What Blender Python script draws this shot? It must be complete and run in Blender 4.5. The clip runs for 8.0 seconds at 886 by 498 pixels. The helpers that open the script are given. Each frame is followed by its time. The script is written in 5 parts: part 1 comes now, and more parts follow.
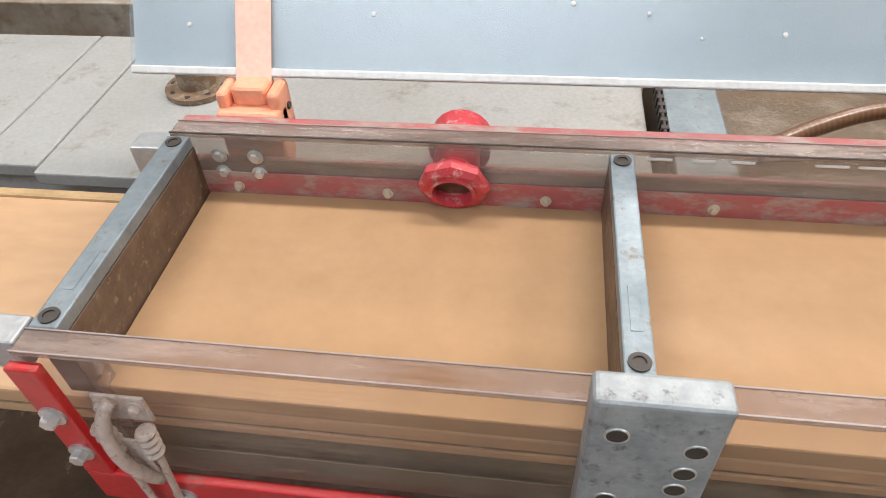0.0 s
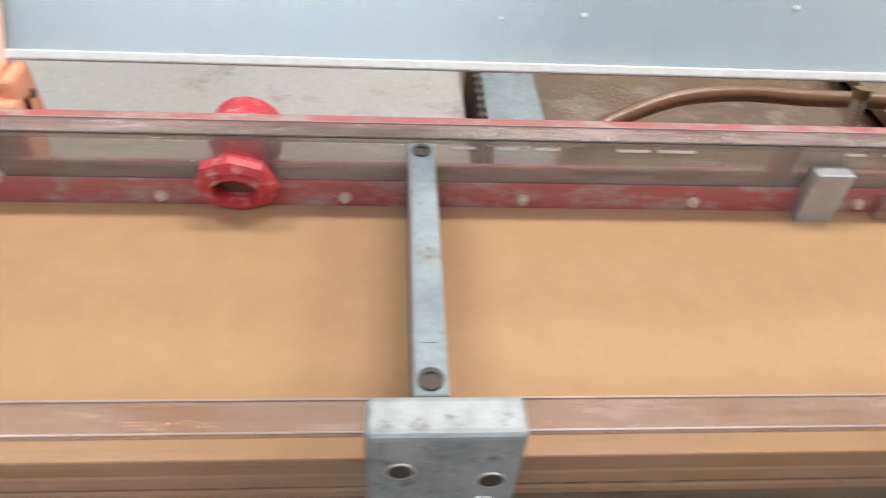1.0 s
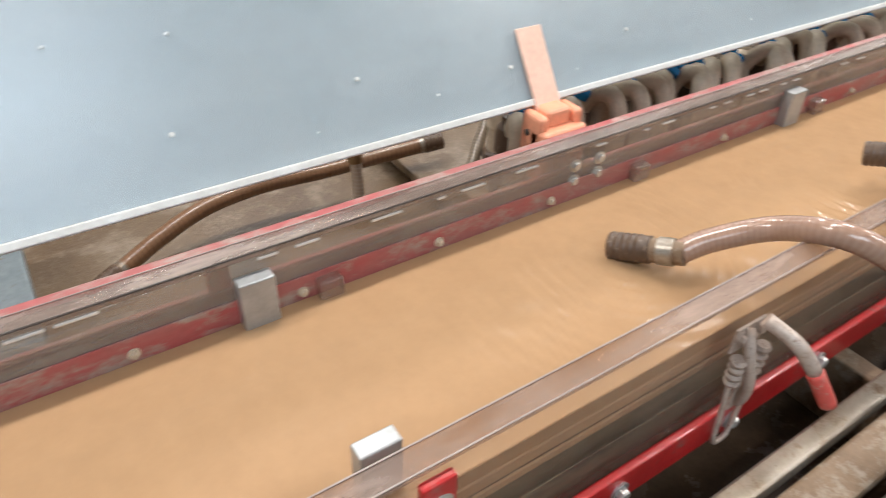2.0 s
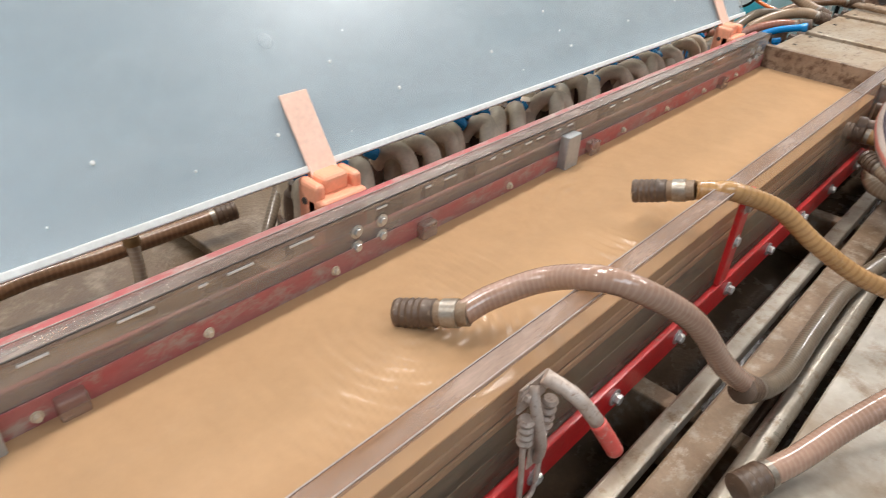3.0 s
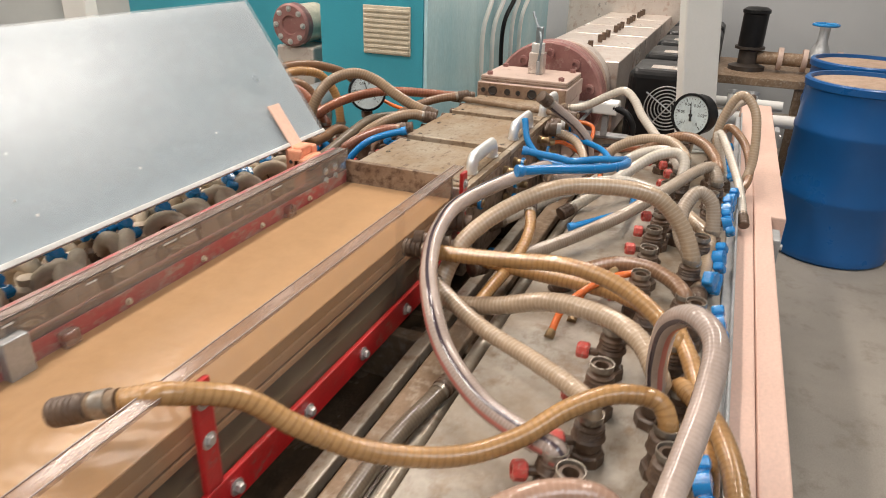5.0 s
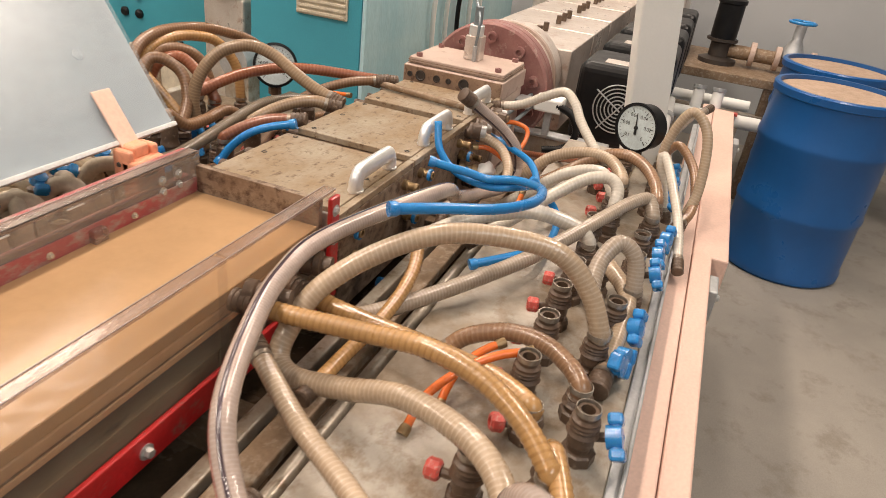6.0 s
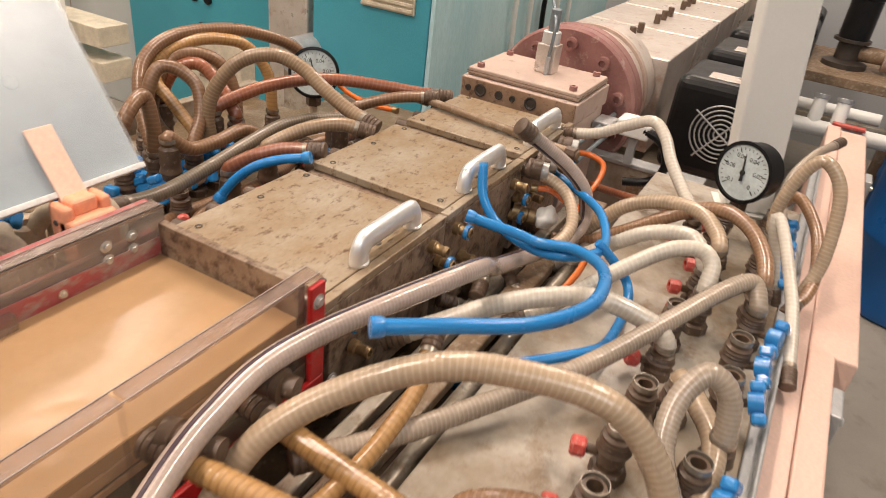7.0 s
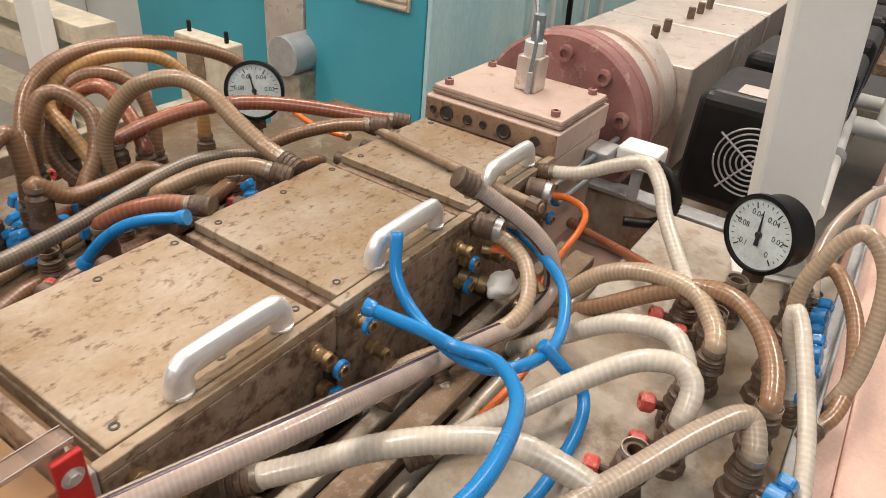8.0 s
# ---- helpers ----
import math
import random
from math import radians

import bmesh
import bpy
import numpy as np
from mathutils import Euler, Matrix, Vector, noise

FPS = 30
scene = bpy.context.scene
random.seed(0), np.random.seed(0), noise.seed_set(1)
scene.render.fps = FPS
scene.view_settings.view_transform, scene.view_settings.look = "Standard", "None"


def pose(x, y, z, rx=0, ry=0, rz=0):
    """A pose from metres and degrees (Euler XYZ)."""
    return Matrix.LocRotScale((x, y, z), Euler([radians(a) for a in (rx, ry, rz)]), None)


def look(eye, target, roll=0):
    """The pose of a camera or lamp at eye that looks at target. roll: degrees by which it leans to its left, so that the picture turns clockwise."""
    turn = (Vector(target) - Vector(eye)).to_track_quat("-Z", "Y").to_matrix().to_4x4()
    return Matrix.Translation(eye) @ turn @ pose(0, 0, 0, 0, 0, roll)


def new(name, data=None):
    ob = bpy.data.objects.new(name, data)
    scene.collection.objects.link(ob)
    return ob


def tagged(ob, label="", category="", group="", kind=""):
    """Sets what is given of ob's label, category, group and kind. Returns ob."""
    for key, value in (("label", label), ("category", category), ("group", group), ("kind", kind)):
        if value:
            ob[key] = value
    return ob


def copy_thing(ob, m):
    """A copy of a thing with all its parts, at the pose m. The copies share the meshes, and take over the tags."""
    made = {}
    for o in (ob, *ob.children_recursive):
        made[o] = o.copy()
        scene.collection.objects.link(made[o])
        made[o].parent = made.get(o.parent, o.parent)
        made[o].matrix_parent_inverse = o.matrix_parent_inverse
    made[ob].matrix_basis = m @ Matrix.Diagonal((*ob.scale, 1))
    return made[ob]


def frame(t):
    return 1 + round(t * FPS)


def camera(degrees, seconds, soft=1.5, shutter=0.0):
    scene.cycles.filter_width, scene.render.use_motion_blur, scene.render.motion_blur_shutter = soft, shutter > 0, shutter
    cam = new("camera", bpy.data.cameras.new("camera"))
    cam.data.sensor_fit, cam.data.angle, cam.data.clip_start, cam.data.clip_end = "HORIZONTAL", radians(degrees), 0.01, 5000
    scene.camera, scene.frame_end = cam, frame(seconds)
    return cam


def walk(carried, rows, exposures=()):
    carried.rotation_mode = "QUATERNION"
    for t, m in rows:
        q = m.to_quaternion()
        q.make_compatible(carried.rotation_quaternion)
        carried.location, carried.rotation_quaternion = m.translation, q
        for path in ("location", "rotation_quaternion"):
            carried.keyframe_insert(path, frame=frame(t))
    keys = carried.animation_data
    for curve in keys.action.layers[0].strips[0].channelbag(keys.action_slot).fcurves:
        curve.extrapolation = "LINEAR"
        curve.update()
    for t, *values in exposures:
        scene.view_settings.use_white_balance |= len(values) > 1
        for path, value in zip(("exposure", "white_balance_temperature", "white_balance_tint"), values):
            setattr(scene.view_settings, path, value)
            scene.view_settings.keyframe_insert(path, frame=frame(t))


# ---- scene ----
cam = camera(66.0, 8.0, soft=0.85, shutter=0.3)
PATH = [
    (0, (-0.053, -0.239, 1.401), (-0.314, 1.18, 0.016), -3.8),
    (0.5, (-0.07, -0.206, 1.397), (-0.213, 1.211, -0.007), -0.2),
    (1, (-0.004, -0.186, 1.362), (0.141, 1.238, -0.035), 4.5),
    (1.5, (0.126, -0.193, 1.398), (0.694, 1.273, 0.162), 4.5),
    (2, (0.236, -0.208, 1.404), (1.145, 1.102, 0.197), 2.2),
    (3.3, (0.342, -0.226, 1.408), (1.717, 0.8, 0.381), 4.7),
    (3.5, (0.359, -0.236, 1.413), (1.814, 0.705, 0.415), 5.0),
    (4, (0.425, -0.288, 1.421), (2.087, 0.323, 0.491), 6.3),
    (4.5, (0.549, -0.341, 1.421), (2.203, 0.345, 0.529), 3.4),
    (5, (0.701, -0.435, 1.449), (2.392, 0.237, 0.619), 1.7),
    (6.3, (1.118, -0.471, 1.488), (2.782, 0.089, 0.529), 9.2),
    (6.5, (1.177, -0.421, 1.496), (2.803, 0.191, 0.505), 9.1),
    (7, (1.354, -0.415, 1.484), (2.908, 0.344, 0.481), 7.2),
    (7.5, (1.607, -0.433, 1.484), (3.068, 0.449, 0.442), 5.8),
    (8, (1.718, -0.435, 1.494), (3.16, 0.449, 0.428), 5.4),
]
walk(cam, [(t, look(eye, target, roll)) for t, eye, target, roll in PATH],
     exposures=[(0.0, 0.22, 6500, 14), (2.0, 0.12, 6450, 12), (3.5, 0.07, 6400, 11), (4.0, 0.07, 6250, 10), (4.5, 0.05, 7000, 15), (5.0, -0.03, 7100, 16), (6.5, 0.03, 8000, 21), (7.0, 0.0, 7800, 21), (8.0, -0.04, 7250, 18)])

# ---- world and light ----
world = bpy.data.worlds.new("hall_air")
scene.world = world
world.use_nodes = True
world.node_tree.nodes["Background"].inputs[0].default_value = (0.85, 0.92, 1.0, 1)
world.node_tree.nodes["Background"].inputs[1].default_value = 0.01
LAMP_WATTS = 52.0
ADDED_SKY_WATTS = 75.0


# ---- materials ----
def pbr(name, base, second=None, rough=0.5, metal=0.0, scale=12.0, stain=None, amount=0.35, bump=0.15, fine=180.0, spec=0.5, coat=0.0, stretch=(1, 1, 1), stain_scale=0.0, grain=0.17):
    """A surface with large stains, fine grain and a little relief."""
    m = bpy.data.materials.new(name)
    m.use_nodes = True
    nt = m.node_tree
    nd, ln = nt.nodes, nt.links
    b = nd["Principled BSDF"]
    second = second or tuple(c * 0.75 for c in base)
    co = nd.new("ShaderNodeTexCoord")
    mp = nd.new("ShaderNodeMapping")
    mp.inputs["Scale"].default_value = stretch
    ln.new(co.outputs["Object"], mp.inputs[0])
    n1 = nd.new("ShaderNodeTexNoise")
    n1.inputs["Scale"].default_value, n1.inputs["Detail"].default_value, n1.inputs["Roughness"].default_value = scale, 6, 0.65
    n2 = nd.new("ShaderNodeTexNoise")
    n2.inputs["Scale"].default_value, n2.inputs["Detail"].default_value = fine, 3
    ln.new(mp.outputs[0], n1.inputs["Vector"])
    ln.new(mp.outputs[0], n2.inputs["Vector"])
    r1 = nd.new("ShaderNodeValToRGB")
    r1.color_ramp.elements[0].position, r1.color_ramp.elements[1].position = 0.35, 0.65
    r1.color_ramp.elements[0].color, r1.color_ramp.elements[1].color = (*base, 1), (*second, 1)
    ln.new(n1.outputs["Fac"], r1.inputs[0])
    col = r1.outputs[0]
    if stain:
        n3 = nd.new("ShaderNodeTexNoise")
        n3.inputs["Scale"].default_value, n3.inputs["Detail"].default_value, n3.inputs["Roughness"].default_value = stain_scale or scale * 3.1, 8, 0.7
        ln.new(mp.outputs[0], n3.inputs["Vector"])
        r3 = nd.new("ShaderNodeValToRGB")
        r3.color_ramp.elements[0].position, r3.color_ramp.elements[1].position = 0.62 - amount * 0.3, 0.72 - amount * 0.2
        ln.new(n3.outputs["Fac"], r3.inputs[0])
        mx = nd.new("ShaderNodeMix")
        mx.data_type = "RGBA"
        ln.new(r3.outputs[0], mx.inputs[0])
        ln.new(col, mx.inputs[6])
        mx.inputs[7].default_value = (*stain, 1)
        col = mx.outputs[2]
    hs = nd.new("ShaderNodeHueSaturation")
    mr = nd.new("ShaderNodeMapRange")
    mr.inputs[3].default_value, mr.inputs[4].default_value = 1 - grain, 1 + grain * 0.95
    ln.new(n2.outputs["Fac"], mr.inputs[0])
    ln.new(mr.outputs[0], hs.inputs["Value"])
    ln.new(col, hs.inputs["Color"])
    ln.new(hs.outputs[0], b.inputs["Base Color"])
    rr = nd.new("ShaderNodeMapRange")
    rr.inputs[3].default_value, rr.inputs[4].default_value = max(0.03, rough - 0.12), min(1.0, rough + 0.14)
    ln.new(n1.outputs["Fac"], rr.inputs[0])
    ln.new(rr.outputs[0], b.inputs["Roughness"])
    b.inputs["Metallic"].default_value = metal
    b.inputs["Specular IOR Level"].default_value = spec
    b.inputs["Coat Weight"].default_value = coat
    b.inputs["Coat Roughness"].default_value = 0.12
    bp = nd.new("ShaderNodeBump")
    bp.inputs["Strength"].default_value, bp.inputs["Distance"].default_value = bump, 0.002
    ln.new(n2.outputs["Fac"], bp.inputs["Height"])
    ln.new(bp.outputs[0], b.inputs["Normal"])
    return m


def see_through(name, tint, dirt, low, high, scale=9.0, gloss=0.06, rough=0.08, stretch=(1, 1, 1), rim=0.5, vary=1.35, streak=0.0):
    """Clear plastic with a film of dirt: a see-through sheet, a dirt layer in patches and a gloss."""
    m = bpy.data.materials.new(name)
    m.use_nodes = True
    nt = m.node_tree
    nd, ln = nt.nodes, nt.links
    nd.remove(nd["Principled BSDF"])
    out = nd["Material Output"]
    tr = nd.new("ShaderNodeBsdfTransparent")
    tr.inputs[0].default_value = (*tint, 1)
    df = nd.new("ShaderNodeBsdfDiffuse")
    gl = nd.new("ShaderNodeBsdfGlossy")
    gl.inputs["Roughness"].default_value = rough
    co = nd.new("ShaderNodeTexCoord")
    mp = nd.new("ShaderNodeMapping")
    mp.inputs["Scale"].default_value = stretch
    ln.new(co.outputs["Object"], mp.inputs[0])
    n1 = nd.new("ShaderNodeTexNoise")
    n1.inputs["Scale"].default_value, n1.inputs["Detail"].default_value, n1.inputs["Roughness"].default_value = scale, 7, 0.65
    ln.new(mp.outputs[0], n1.inputs["Vector"])
    mr = nd.new("ShaderNodeMapRange")
    mr.inputs[1].default_value, mr.inputs[2].default_value = 0.3, 0.7
    mr.inputs[3].default_value, mr.inputs[4].default_value = low, high
    ln.new(n1.outputs["Fac"], mr.inputs[0])
    cr = nd.new("ShaderNodeValToRGB")
    cr.color_ramp.elements[0].color, cr.color_ramp.elements[1].color = (*dirt, 1), (*[min(1, c * vary) for c in dirt], 1)
    ln.new(n1.outputs["Fac"], cr.inputs[0])
    ln.new(cr.outputs[0], df.inputs[0])
    mx = nd.new("ShaderNodeMixShader")
    ln.new(mr.outputs[0], mx.inputs[0])
    ln.new(tr.outputs[0], mx.inputs[1])
    ln.new(df.outputs[0], mx.inputs[2])
    lw = nd.new("ShaderNodeLayerWeight")
    pw = nd.new("ShaderNodeMath")
    pw.operation = "POWER"
    pw.inputs[1].default_value = 3.5
    ln.new(lw.outputs["Facing"], pw.inputs[0])
    fr = nd.new("ShaderNodeMapRange")
    fr.inputs[3].default_value, fr.inputs[4].default_value = gloss * 0.6, rim
    ln.new(pw.outputs[0], fr.inputs[0])
    m2 = nd.new("ShaderNodeMixShader")
    ln.new(fr.outputs[0], m2.inputs[0])
    ln.new(mx.outputs[0], m2.inputs[1])
    ln.new(gl.outputs[0], m2.inputs[2])
    ln.new(m2.outputs[0], out.inputs[0])
    if streak:
        ms = nd.new("ShaderNodeMapping")
        ms.inputs["Scale"].default_value = (5, 40, 75)
        ln.new(co.outputs["Object"], ms.inputs[0])
        ns = nd.new("ShaderNodeTexNoise")
        ns.inputs["Scale"].default_value, ns.inputs["Detail"].default_value = 1.6, 4
        ln.new(ms.outputs[0], ns.inputs["Vector"])
        bp = nd.new("ShaderNodeBump")
        bp.inputs["Strength"].default_value, bp.inputs["Distance"].default_value = streak, 0.012
        ln.new(ns.outputs["Fac"], bp.inputs["Height"])
        ln.new(bp.outputs[0], gl.inputs["Normal"])
    return m


def hose_stuff(name, base, rib, rough=0.26, pitch=0.008, rib_mix=0.3, line=None, coat=0.45):
    """Hose plastic: ribs along the length, a coloured line where the hose has one."""
    m = pbr(name, base, tuple(c * 0.72 for c in base), rough=rough, scale=9, bump=0.05, coat=coat)
    nd, ln = m.node_tree.nodes, m.node_tree.links
    b = nd["Principled BSDF"]
    src = b.inputs["Base Color"].links[0].from_socket
    uv = nd.new("ShaderNodeUVMap")
    sp = nd.new("ShaderNodeSeparateXYZ")
    ln.new(uv.outputs[0], sp.inputs[0])
    ad = nd.new("ShaderNodeMath")
    ad.operation = "MULTIPLY_ADD"
    ad.inputs[1].default_value = 6.2832 / pitch
    ln.new(sp.outputs[0], ad.inputs[0])
    an = nd.new("ShaderNodeMath")
    an.operation = "MULTIPLY"
    an.inputs[1].default_value = 6.2832
    ln.new(sp.outputs[1], an.inputs[0])
    ln.new(an.outputs[0], ad.inputs[2])
    si = nd.new("ShaderNodeMath")
    si.operation = "SINE"
    ln.new(ad.outputs[0], si.inputs[0])
    mr = nd.new("ShaderNodeMapRange")
    mr.inputs[1].default_value, mr.inputs[2].default_value = 0.1, 0.8
    mr.inputs[4].default_value = rib_mix
    ln.new(si.outputs[0], mr.inputs[0])
    mx = nd.new("ShaderNodeMix")
    mx.data_type = "RGBA"
    ln.new(mr.outputs[0], mx.inputs[0])
    ln.new(src, mx.inputs[6])
    mx.inputs[7].default_value = (*rib, 1)
    col = mx.outputs[2]
    for place, half, paint in line or ():
        d = nd.new("ShaderNodeMath")
        d.operation = "SUBTRACT"
        d.inputs[1].default_value = place
        ln.new(sp.outputs[1], d.inputs[0])
        ab = nd.new("ShaderNodeMath")
        ab.operation = "ABSOLUTE"
        ln.new(d.outputs[0], ab.inputs[0])
        lt = nd.new("ShaderNodeMath")
        lt.operation = "LESS_THAN"
        lt.inputs[1].default_value = half
        ln.new(ab.outputs[0], lt.inputs[0])
        m3 = nd.new("ShaderNodeMix")
        m3.data_type = "RGBA"
        ln.new(lt.outputs[0], m3.inputs[0])
        ln.new(col, m3.inputs[6])
        m3.inputs[7].default_value = (*paint, 1)
        col = m3.outputs[2]
    ln.new(col, b.inputs["Base Color"])
    bp = nd.new("ShaderNodeBump")
    bp.inputs["Strength"].default_value, bp.inputs["Distance"].default_value = 0.09, 0.001
    ln.new(si.outputs[0], bp.inputs["Height"])
    ln.new(bp.outputs[0], b.inputs["Normal"])
    return m


def glow(name, colour, strength):
    m = bpy.data.materials.new(name)
    m.use_nodes = True
    b = m.node_tree.nodes["Principled BSDF"]
    b.inputs["Base Color"].default_value = (*colour, 1)
    b.inputs["Emission Color"].default_value = (*colour, 1)
    b.inputs["Emission Strength"].default_value = strength
    return m


M_PANEL = pbr("panel_tan", (0.555, 0.345, 0.19), (0.54, 0.33, 0.18), rough=0.42, scale=4, bump=0.02, fine=60, stretch=(0.35, 1, 1))
M_PANEL_EDGE = pbr("panel_edge", (0.52, 0.34, 0.17), rough=0.5, scale=20)
M_ACRYL = see_through("acrylic_wall", (0.98, 0.965, 0.95), (0.50, 0.42, 0.34), 0.0, 0.13, scale=14, gloss=0.07, rim=0.22, streak=0.2)
M_ACRYL_BACK = see_through("acrylic_back_wall", (0.92, 0.89, 0.86), (0.44, 0.385, 0.335), 0.14, 0.48, scale=16, stretch=(0.35, 1, 1.8), gloss=0.2, rough=0.12, streak=0.6)
M_ACRYL_RIM = see_through("acrylic_edge", (0.82, 0.74, 0.68), (0.37, 0.29, 0.25), 0.10, 0.60, scale=45, rough=0.15, stretch=(0.22, 1, 1), vary=1.5)
M_COVER = see_through("cover_sheet", (0.95, 0.97, 0.98), (0.64, 0.68, 0.69), 0.0, 0.2, scale=5.0, stretch=(0.7, 1.2, 1.2), gloss=0.09, rough=0.3)
M_COVER_MILK = see_through("cover_backing", (0.92, 0.96, 0.98), (0.57, 0.625, 0.65), 0.8, 0.9, scale=2.2, gloss=0.06, rough=0.4, vary=1.12)
M_EDGE_LINE = pbr("edge_highlight", (0.40, 0.33, 0.30), (0.26, 0.20, 0.18), rough=0.3, scale=60, stretch=(0.1, 1, 1))
M_BAR = pbr("wet_bar", (0.40, 0.36, 0.30), (0.28, 0.235, 0.18), rough=0.3, metal=0.4, scale=14, stain=(0.20, 0.14, 0.09), amount=0.3)
M_COVER_EDGE = pbr("cover_edge", (0.80, 0.80, 0.77), (0.70, 0.69, 0.65), rough=0.35, scale=25)
M_RED = pbr("red_paint", (0.62, 0.022, 0.025), (0.48, 0.02, 0.02), rough=0.35, scale=14, stain=(0.35, 0.12, 0.10), amount=0.2, coat=0.2)
M_RED_DULL = pbr("red_paint_dull", (0.45, 0.085, 0.085), (0.37, 0.17, 0.155), rough=0.45, scale=14, stain=(0.40, 0.30, 0.255), amount=0.45, stretch=(0.5, 1, 1))
M_STEEL = pbr("zinc_steel", (0.27, 0.315, 0.335), (0.20, 0.24, 0.26), rough=0.42, metal=0.55, scale=25, stain=(0.20, 0.15, 0.11), amount=0.15)
M_BLOCK = pbr("mottled_cast_zinc", (0.40, 0.42, 0.42), (0.27, 0.29, 0.295), rough=0.5, metal=0.3, scale=34, stain=(0.17, 0.165, 0.155), amount=0.22, bump=0.35)
M_ALU = pbr("cast_alu", (0.47, 0.48, 0.48), (0.38, 0.39, 0.39), rough=0.42, metal=0.45, scale=30, bump=0.3)
M_CHROME = pbr("satin_handle", (0.90, 0.90, 0.88), (0.82, 0.82, 0.80), rough=0.36, metal=0.7, scale=30, bump=0.02, grain=0.04)
M_CLAMP = pbr("worn_clamp", (0.42, 0.39, 0.34), (0.24, 0.18, 0.13), rough=0.35, metal=0.6, scale=50, bump=0.1)
M_BOLT = pbr("bolt_zinc", (0.68, 0.67, 0.64), rough=0.35, metal=0.6, scale=60)
M_DARK = pbr("black_iron", (0.035, 0.03, 0.027), (0.06, 0.045, 0.035), rough=0.5, scale=20)
M_CALIB = pbr("calibrator_steel", (0.40, 0.33, 0.25), (0.28, 0.18, 0.095), rough=0.42, metal=0.2, scale=7.0, stain=(0.11, 0.05, 0.018), amount=0.27, bump=0.35, stain_scale=52.0, fine=140, stretch=(0.8, 1.2, 1))
M_SILT = pbr("tank_silt", (0.34, 0.25, 0.15), (0.27, 0.19, 0.11), rough=0.4, scale=9, stain=(0.16, 0.10, 0.06), amount=0.2, bump=0.3, stretch=(0.3, 1, 1))
M_CALIB_SIDE = pbr("calibrator_side", (0.35, 0.265, 0.195), (0.25, 0.165, 0.11), rough=0.5, metal=0.35, scale=16, stain=(0.12, 0.07, 0.045), amount=0.5, bump=0.25)
M_DECK = pbr("deck_plate", (0.45, 0.41, 0.35), (0.28, 0.215, 0.15), rough=0.42, metal=0.1, scale=6, stain=(0.235, 0.165, 0.105), amount=0.4, bump=0.45, stain_scale=14, fine=90)
M_DECK_BACK = pbr("grey_deck_plate", (0.44, 0.44, 0.42), (0.38, 0.375, 0.35), rough=0.42, metal=0.1, scale=5, stain=(0.30, 0.27, 0.23), amount=0.2, bump=0.15)
M_DIRT = pbr("wet_sediment", (0.17, 0.115, 0.065), (0.11, 0.07, 0.04), rough=0.32, scale=5, stain=(0.24, 0.19, 0.14), amount=0.4, bump=0.5)
M_RUST = pbr("rusty_bar", (0.28, 0.19, 0.12), (0.19, 0.12, 0.07), rough=0.55, metal=0.2, scale=16, stain=(0.36, 0.29, 0.22), amount=0.4, bump=0.3)
M_FIT = pbr("brown_fitting", (0.135, 0.085, 0.055), (0.085, 0.052, 0.034), rough=0.42, scale=40, stain=(0.27, 0.20, 0.14), amount=0.15, bump=0.2)
M_BRASS = pbr("dull_brass", (0.42, 0.29, 0.15), (0.30, 0.2, 0.11), rough=0.38, metal=0.7, scale=40)
M_PVC = pbr("dirty_pvc", (0.70, 0.60, 0.46), (0.56, 0.45, 0.33), rough=0.5, scale=35, bump=0.2)
M_LATCH = pbr("latch_cream", (0.60, 0.51, 0.45), (0.48, 0.37, 0.30), rough=0.42, metal=0.2, scale=60, stain=(0.30, 0.20, 0.15), amount=0.25, bump=0.15)
M_BLUE = pbr("blue_plastic", (0.008, 0.26, 0.62), (0.006, 0.21, 0.54), rough=0.25, scale=30, coat=0.3, bump=0.05)
M_BLUE_TUBE = pbr("blue_tube", (0.002, 0.225, 0.56), (0.002, 0.195, 0.50), rough=0.24, scale=12, coat=0.1, bump=0.02, grain=0.05, spec=0.4)
M_ORANGE_TUBE = pbr("orange_tube", (0.85, 0.19, 0.04), (0.75, 0.15, 0.03), rough=0.25, scale=12, coat=0.4, bump=0.02)
M_PORT = pbr("port_red", (0.62, 0.045, 0.06), (0.52, 0.06, 0.07), rough=0.4, scale=40, stain=(0.60, 0.36, 0.33), amount=0.25)
M_REDKNOB = pbr("red_knob", (0.72, 0.10, 0.08), (0.6, 0.09, 0.07), rough=0.4, scale=60, stain=(0.55, 0.30, 0.25), amount=0.35)
M_HINGE = pbr("salmon_hinge", (0.92, 0.40, 0.24), (0.88, 0.36, 0.21), rough=0.42, scale=30, bump=0.05)
# hinge salmon raised paler, standing in for the strap's bright, milky look
M_STRAP = pbr("pale_salmon_strap", (0.98, 0.66, 0.52), (0.96, 0.61, 0.47), rough=0.45, scale=30, bump=0.05)
M_PINK = pbr("pink_paint", (0.72, 0.49, 0.40), (0.68, 0.455, 0.365), rough=0.5, scale=4, bump=0.06)
M_CYAN = pbr("cyan_paint", (0.035, 0.36, 0.46), (0.03, 0.33, 0.43), rough=0.35, scale=3, bump=0.04, coat=0.2)
M_CYAN_LIT = pbr("lit_cyan_side", (0.52, 0.76, 0.80), (0.36, 0.63, 0.70), rough=0.22, scale=3, bump=0.06, coat=0.4, stretch=(1, 1, 0.25))
M_CREAM = pbr("cream_plastic", (0.70, 0.62, 0.48), rough=0.5, scale=20)
M_WALL = pbr("hall_wall", (0.46, 0.48, 0.49), (0.41, 0.43, 0.44), rough=0.7, scale=1.3, bump=0.1)
